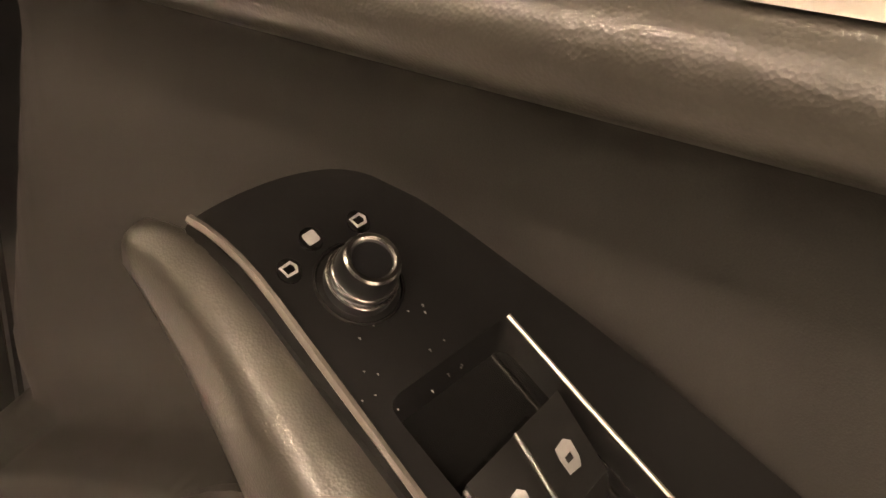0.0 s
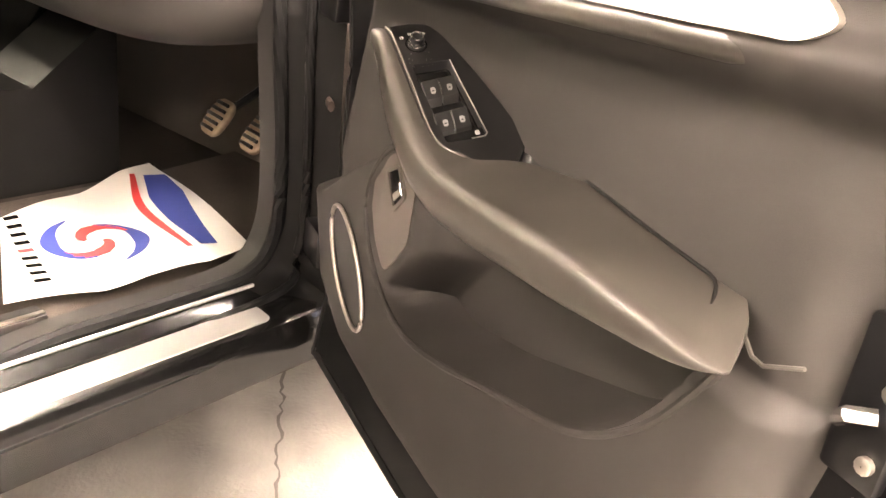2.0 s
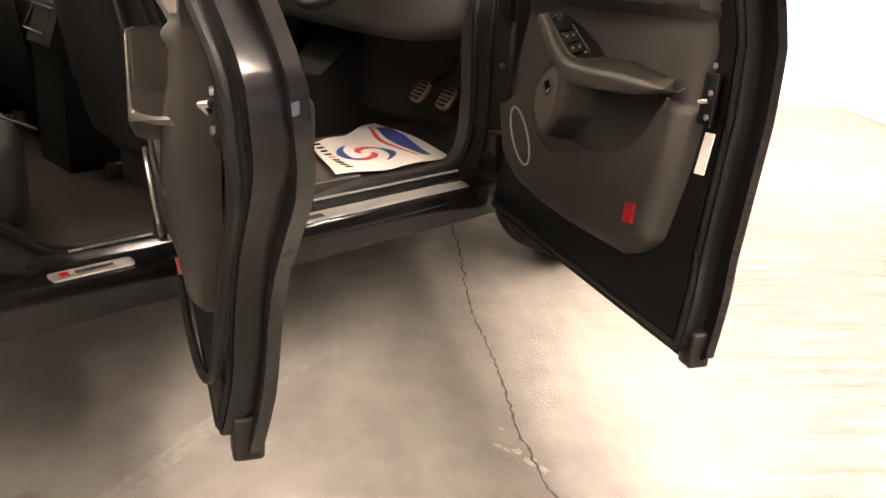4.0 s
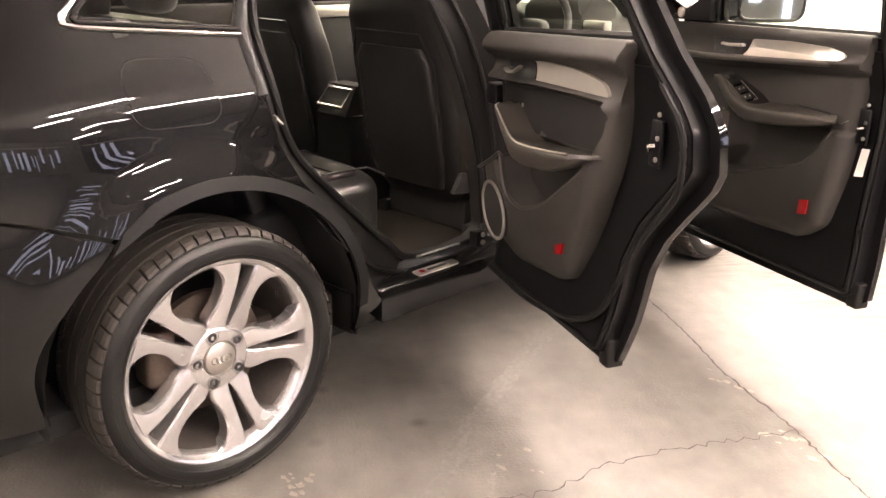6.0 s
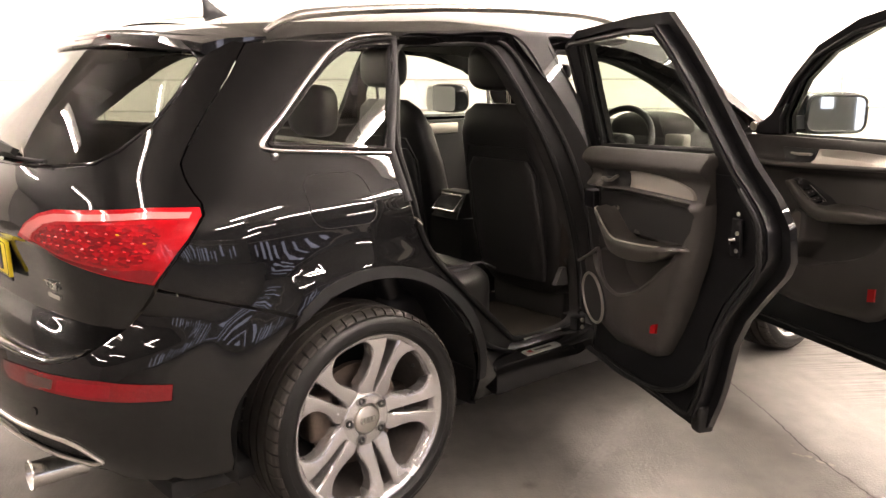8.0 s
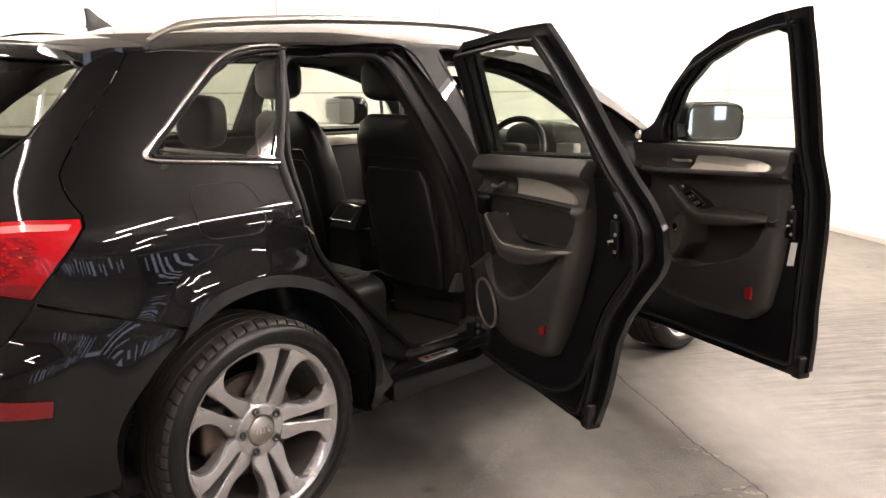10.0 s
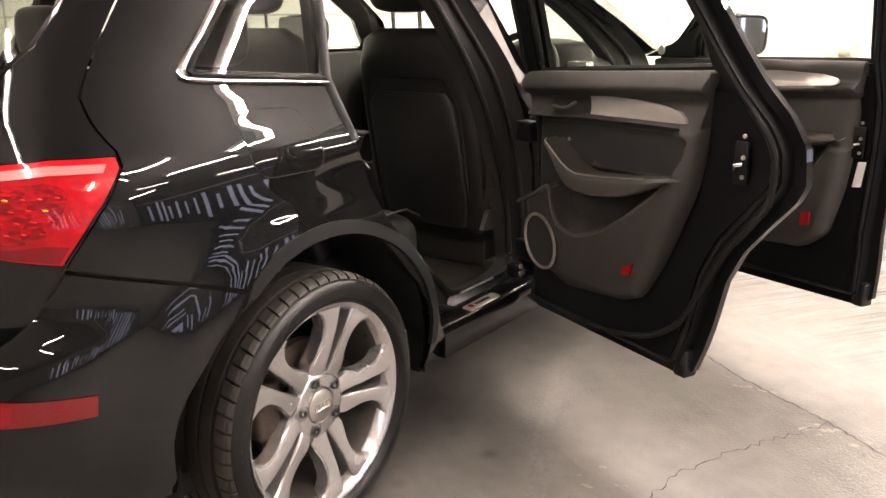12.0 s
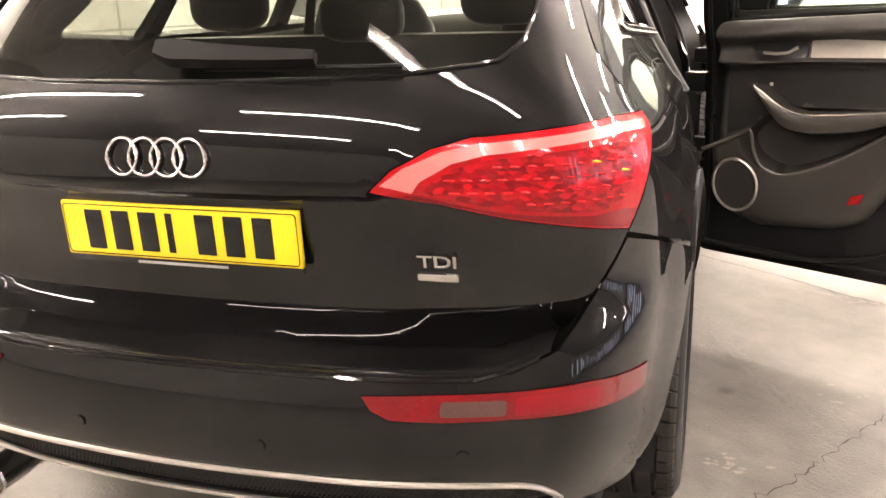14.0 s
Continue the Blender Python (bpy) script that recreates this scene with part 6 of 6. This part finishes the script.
opening("front_opening", [(1.33, .385, .88), (2.18, .39, .88), (2.245, .47, .885), (2.258, .62, .89), (2.262, 1.0, .88), (2.42, 1.18, .80), (2.1, 1.42, .68), (1.75, 1.54, .63), (1.4, 1.585, .60), (1.15, 1.59, .60), (1.20, 1.40, .70), (1.27, 1.15, .81), (1.30, .80, .88)],
        [(1.42, .435, .76), (1.80, .445, .76), (2.02, .448, .765), (2.16, .458, .765), (2.215, .52, .765), (2.224, .65, .765), (2.214, .95, .75), (2.28, 1.15, .68), (2.02, 1.36, .60), (1.72, 1.48, .56), (1.42, 1.53, .54), (1.24, 1.53, .54), (1.29, 1.38, .60), (1.37, 1.12, .70), (1.40, .80, .75)], "black front door opening")
part("centre_pillar", loft([[Vector((.87, y0, z)) + Vector((dx_, 0, 0)), Vector((.87 + dx_, y1, z)), Vector((.75 + dx_, y1, z)), Vector((.75 + dx_, y0, z))] for z, y0, y1, dx_ in
     ((.36, 1.245, 1.335, 0), (.6, 1.24, 1.31, 0), (.85, 1.215, 1.30, 0), (1.05, 1.185, 1.285, -.01), (1.2, 1.15, 1.245, -.09), (1.42, 1.065, 1.195, -.185), (1.6, .955, 1.155, -.275))]), PAINT, car, "black centre pillar")

part("door_striker", tube([(.872, .232, 1.000), (.886, .236, .996), (.888, .250, .978), (.874, .254, .974)], .0045, 8), CHROME, car, "bright door striker")
part("hinge_bracket", bevelled(box(.872, .912, 1.02, 1.07, .462, .515), .006), INNER_PAINT, car, "door hinge bracket")
for dz in (-.012, .016):
    part("hinge_bolt", lathe([(.912, .009), (.918, .009), (.920, .006), (.920, .0005)], 10, centre=(0, 1.046, .488 + dz)), ALU, car, "bright hinge bolt")
part("belt_anchor", bevelled(loft([[Vector((.708, 1.095, .600)), Vector((.728, 1.095, .600)), Vector((.728, 1.175, .592)), Vector((.708, 1.175, .592))],
                                    [Vector((.708, 1.135, .668)), Vector((.728, 1.135, .668)), Vector((.728, 1.160, .668)), Vector((.708, 1.160, .668))]]), .004), PLASTIC, car, "grey belt anchor cover")
part("cabin_floor", box(-.76, .78, .2, 2.75, .27, .40, .02), CARPET, car, "black carpet")
profile = [(.76, .30), (.765, .43), (.785, .436), (.80, .425), (.812, .415), (.87, .408), (.884, .398), (.892, .38), (.893, .30)]
part("inner_sill", loft([[Vector((x, y, z)) for x, z in profile] for y in (.60, 1.2, 1.8, 2.26)]), SILL_BLACK, car, "black sill with plates", angle=30)
for x0, x1, y0, y1, e0, e1 in ((.838, .876, .775, .975, .85, 1.06), (.822, .872, 1.40, 2.14, 1.38, 2.16)):
    pl = part("sill_plate", sheet(rounded([(x0, y0), (x1, y0), (x1, y1), (x0, y1)], .014), [], lambda a, b, d: Vector((a, b, .4165 - (a - .812) * .12 - d)), .05, back=.004), SILL_ALU, car, "satin aluminium sill plate")
    part("sill_mark", box(x0 + .010, x1 - .010, y0 + .025, y0 + .045, .412, .4142), RED, pl, "red mark")
    part("sill_mark", box(x0 + .014, x1 - .012, y0 + .06, y0 + .15, .4116, .4136), PLASTIC, pl)
    part("sill_strip", tube([(.790, e0, .437), (.790, e1, .437)], .004, 8), SILL_ALU, pl, "thin bright sill strip")


def front_seat(x):
    st = part("front_seat", pillow(x - .26, x + .26, 1.20, 1.70, .50, .72, n=10, power=5), LEATHER, car, "black leather front seat")
    rings = []
    for z, y, hw, th in ((.52, 1.27, .20, .06), (.60, 1.25, .26, .08), (.80, 1.21, .275, .085), (1.02, 1.16, .27, .08), (1.20, 1.11, .25, .07), (1.29, 1.08, .205, .055), (1.33, 1.07, .14, .03)):
        rings.append([Vector((x + hw * math.copysign(abs(math.cos(a)) ** .5, math.cos(a)), y + th * math.copysign(abs(math.sin(a)) ** .6, math.sin(a)), z)) for a in [2 * math.pi * i / 32 for i in range(32)]])
    part("backrest", loft(rings), LEATHER, st, "black leather backrest")
    part("headrest", pillow(x - .148, x + .152, .99, 1.10, 1.385, 1.575, n=10, power=3.4), LEATHER, st, "black leather headrest")
    for dx_ in (-.06, .06):
        part("headrest_post", tube([(x + dx_, 1.06, 1.30), (x + dx_, 1.05, 1.40)], .008, 10), CHROME, st, "chrome post")
    rings = []
    for z, y, hw in ((.58, 1.172, .18), (.64, 1.158, .20), (.85, 1.115, .205), (1.05, 1.075, .195), (1.10, 1.068, .16)):
        rings.append([Vector((x + hw * math.copysign(abs(math.cos(a)) ** .35, math.cos(a)), y + .022 * math.sin(a), z)) for a in [2 * math.pi * i / 24 for i in range(24)]])
    part("seat_pocket", loft(rings), LEATHER, st, "flat back pocket")
    part("seat_seam", tube([(x + hw_, y_, z_) for hw_, y_, z_ in ((-.215, 1.135, .72), (-.215, 1.075, 1.05), (-.17, 1.045, 1.15), (.17, 1.045, 1.15), (.215, 1.075, 1.05), (.215, 1.135, .72))], .004, 6), LEATHER, st)
    part("seat_base", box(x - .22, x + .22, 1.25, 1.62, .40, .54, .02), PLASTIC, st)
    for dx_ in (-.225, .255):
        part("seat_rail", bevelled(box(x + dx_ - .022, x + dx_ + .022, 1.22, 1.82, .40, .445), .006), PLASTIC, st, "black seat rail")
        part("rail_edge", box(x + dx_ + .010, x + dx_ + .018, 1.24, 1.815, .4455, .449), ALU, st, "bright rail edge")
    part("recliner", lathe([(x + .255, .05), (x + .285, .05), (x + .29, .045), (x + .29, .001)], 28, centre=(0, 1.22, .71)), PLASTIC, st, "round recliner cover")
    side = 1 if x > 0 else -1
    part("seat_belt", tube([(x + .26 * side, 1.20, .62), (x + .30 * side, 1.16, .75), (x + .31 * side, 1.13, 1.1), (x + .22 * side, 1.08, 1.46)], .022, 8, flat=.12), CARPET, st, "black seat belt")
    return st


front_seat(.42)
front_seat(-.36)
bench = part("rear_bench", pillow(-.66, .66, .22, .88, .42, .715, n=14, power=6), LEATHER, car, "black leather rear bench")
for x0 in (-.42, .42):
    part("seat_panel", pillow(x0 - .17, x0 + .17, .32, .80, .64, .722, n=8, power=6), LEATHER, bench, "stitched seat panel")
rings = []
for z, y, th in ((.62, .36, .09), (.85, .29, .10), (1.08, .22, .09), (1.22, .17, .05)):
    rings.append([Vector((.64 * math.copysign(abs(math.cos(a)) ** .3, math.cos(a)), y + th * math.copysign(abs(math.sin(a)) ** .6, math.sin(a)), z)) for a in [2 * math.pi * i / 40 for i in range(40)]])
part("backrest", loft(rings), LEATHER, bench, "black leather rear backrest")
for x0 in (-.42, .42):
    for dx_ in (-.175, .175):
        part("seat_seam", tube([(x0 + dx_, .30, .722), (x0 + dx_, .60, .727), (x0 + dx_, .80, .722), (x0 + dx_, .875, .685)], .004, 6), LEATHER, bench)
    for y_ in (.42, .54, .66):
        part("seat_seam", tube([(x0 - .16, y_, .7245), (x0 + .16, y_, .7245)], .003, 6), LEATHER, bench)
for x in (-.42, 0, .42):
    part("headrest", pillow(x - .125, x + .125, .10, .19, 1.24 if x else 1.20, 1.42 if x else 1.34, n=8, power=3.4), LEATHER, bench, "black headrest")
part("load_floor", box(-.56, .56, -.62, .2, .60, .66, .01), CARPET, car, "dark load floor")
part("centre_console", bevelled(loft([[Vector((-.12, y, .38)), Vector((.10, y, .38)), Vector((.10, y, z)), Vector((-.12, y, z))] for y, z in ((1.14, .79), (1.45, .76), (1.75, .66), (2.1, .64), (2.3, .80))]), .02), SATIN_DARK, car, "black centre console")
vent = part("rear_vent", bevelled(loft([[Vector((-.075, 1.11, .79)), Vector((.10, 1.11, .79)), Vector((.10, 1.22, .79)), Vector((-.075, 1.22, .79))],
                                        [Vector((-.035, 1.135, .915)), Vector((.14, 1.135, .915)), Vector((.14, 1.22, .915)), Vector((-.035, 1.22, .915))]]), .012), DARK_TRIM, car, "rear air vent")
part("vent_frame", tube([(-.062, 1.101, .830), (.088, 1.101, .830), (.138, 1.116, .905), (-.008, 1.116, .905)], .0048, 6, True), CHROME, vent, "bright vent frame")
part("dashboard", pillow(-.70, .72, 2.02, 2.60, .82, 1.20, n=14, power=5), TRIM, car, "dark grained dashboard")
part("instrument_hood", pillow(.22, .64, 2.0, 2.26, 1.08, 1.265, n=10, power=3), TRIM, car, "dark instrument hood")
part("dash_vent", box(.60, .71, 1.99, 2.05, 1.10, 1.17, .01), ALU, car, "silver dashboard vent")
def on_wheel(a, r, lift=0.0):
    return (.43 + r * math.cos(a), 1.86 + .38 * r * math.sin(a) - lift, 1.115 + .93 * r * math.sin(a))
sw = part("steering_wheel", tube([on_wheel(2 * math.pi * i / 40, .185) for i in range(40)], .016, 10, True), LEATHER, car, "black leather steering wheel")
part("wheel_boss", pillow(.35, .51, 1.83, 1.90, 1.05, 1.17, n=8), PLASTIC, sw, "steering wheel boss")
for k in range(4):
    part("boss_ring", tube([(.405 + .0165 * k + .011 * math.cos(a), 1.826, 1.115 + .011 * math.sin(a)) for a in [2 * math.pi * i / 14 for i in range(14)]], .0015, 5, True), CHROME, sw)
for a in (0, math.pi, -1.57):
    part("wheel_spoke", tube([on_wheel(a, .05), on_wheel(a, .18)], .018, 8, flat=.5), ALU, sw)
# lighter copy of the carpet, in place of light reaching the footwell
LIFTED_CARPET = material("lightened_carpet", (0.085, 0.073, 0.063), 0.95, grain=0.6, grain_size=500, bump=1.0, stain=0.3, spec=0.1)
part("front_carpet", sheet([(.13, 1.75), (.75, 1.75), (.75, 2.62), (.13, 2.62)], [], lambda a, b, d: Vector((a, b, .405 + .02 * max(0, (b - 2.3) / .3) - d)), .08, back=.004), LIFTED_CARPET, car, "dark carpet, lightened for the dim footwell")
part("firewall", box(-.76, .76, 2.62, 2.72, .27, 1.02, .01), LIFTED_CARPET, car, "dark footwell wall")
part("footwell_side", box(.69, .77, 2.27, 2.70, .40, .90, .03), LIFTED_CARPET, car, "dark footwell side lining")
PEDAL = material("ribbed_pedal", (0.22, 0.16, 0.11), 0.7, 0.1, grain=0.4, grain_size=60)
for x, w_ in ((.283, .042), (.430, .042)):
    lie = pose(x, 2.45, .583, -38, 0, -8)
    pd = part("pedal", pillow(-w_, w_, -.012, .012, -.048, .048, n=8, power=3.2), PEDAL, car, "worn ribbed pedal", m=lie)
    for k in range(-2, 3):
        part("pedal_rib", bevelled(box(-.034 + .004 * abs(k), .034 - .004 * abs(k), -.0155, -.008, k * .0165 - .0045, k * .0165 + .0045), .002), RUBBER, pd)
    part("pedal_arm", tube([(0, .01, .02), (0, .06, .14), (0, .05, .24)], .010, 8), RUBBER, pd)
part("rear_view_mirror", pillow(-.10, .14, 1.80, 1.86, 1.42, 1.50, n=8, power=4), SATIN, car, "black inside mirror")
lm = part("door_mirror", pillow(-1.225, -.92, 2.035, 2.16, 1.205, 1.388, n=10, power=3.4), PAINT, car, "black door mirror")
part("mirror_glass", sheet(rounded([(-1.208, 1.220), (-.945, 1.220), (-.945, 1.368), (-1.205, 1.373)], .035), [], lambda a, b, d: Vector((a, 2.029 + .03 * (a + 1.07), b)), .05), MIRROR, lm, "mirror glass")
part("left_door_lining", box(-.80, -.72, .55, 2.30, .45, 1.19, .02), DARK_TRIM, car, "dark far door lining")
part("left_inlay", box(-.722, -.712, 1.60, 1.85, 1.115, 1.172, .004), INLAY, car, "aluminium inlay")

# printed paper mat on the driver's floor
WHITE_PAPER = material("white_paper", (0.80, 0.78, 0.73), 0.8, grain=0.03)
BLUE_PRINT = material("blue_print", (0.03, 0.05, 0.26), 0.8, grain=0.1)
RED_PRINT = material("red_print", (0.72, 0.06, 0.06), 0.8, grain=0.1)
MAT = [(.10, 2.38), (.635, 2.275), (.652, 2.215), (.672, 2.147), (.652, 2.027), (.658, 1.94), (.60, 1.79), (.26, 1.94), (.20, 2.142), (.135, 2.28)]


def on_mat(lift):
    return lambda a, b, d: Vector((a, b, .434 + .007 * math.sin(9 * a + 7 * b) + .005 * math.sin(23 * b - 5 * a) + lift - d))


mat_thing = tagged(new("paper_floor_mat"), "white paper floor mat printed in blue and red", "floor mat")
part("mat_sheet", sheet(MAT, [], on_mat(0), .03, back=.002), WHITE_PAPER, mat_thing)


def printed(points, widths, mat, lift=.0015):
    pts = curve_through(points, .015)
    n_ = len(pts)
    bm = bmesh.new()
    l_, r_ = [], []
    for i, p in enumerate(pts):
        t = (pts[min(i + 1, n_ - 1)] - pts[max(i - 1, 0)]).normalized()
        w_ = float(np.interp(i / (n_ - 1), np.linspace(0, 1, len(widths)), widths)) / 2
        l_.append(bm.verts.new(on_mat(lift)(p.x - t.y * w_, p.y + t.x * w_, 0)))
        r_.append(bm.verts.new(on_mat(lift)(p.x + t.y * w_, p.y - t.x * w_, 0)))
    for i in range(n_ - 1):
        bm.faces.new([r_[i], r_[i + 1], l_[i + 1], l_[i]])
    part("mat_print", bm, mat, mat_thing)


printed([(.20, 2.33), (.34, 2.275), (.46, 2.235), (.60, 2.20)], [.05, .075, .06, .035], BLUE_PRINT)
printed([(.17, 2.29), (.32, 2.215), (.45, 2.18), (.60, 2.155)], [.012, .018, .02, .012], RED_PRINT)
mc = Vector((.46, 2.033))
for k, col in ((0, BLUE_PRINT), (math.pi, BLUE_PRINT), (math.pi / 2, RED_PRINT), (-math.pi / 2, RED_PRINT)):
    r0, r1 = (.115, .075) if col is BLUE_PRINT else (.085, .02)
    printed([(mc.x + (r0 + (r1 - r0) * j / 8) * 1.0 * math.cos(k + 2.6 * j / 8), mc.y + (r0 + (r1 - r0) * j / 8) * .8 * math.sin(k + 2.6 * j / 8)) for j in range(9)], [.006, .022, .034, .022, .008], col, .0018)
for j in range(9):
    x0, y0 = .27 + .036 * j, 1.955 - .010 * j
    printed([(x0, y0 - .012), (x0 + .004, y0 + .016)], [.016, .016], RED_PRINT if j == 4 else GLOSS)
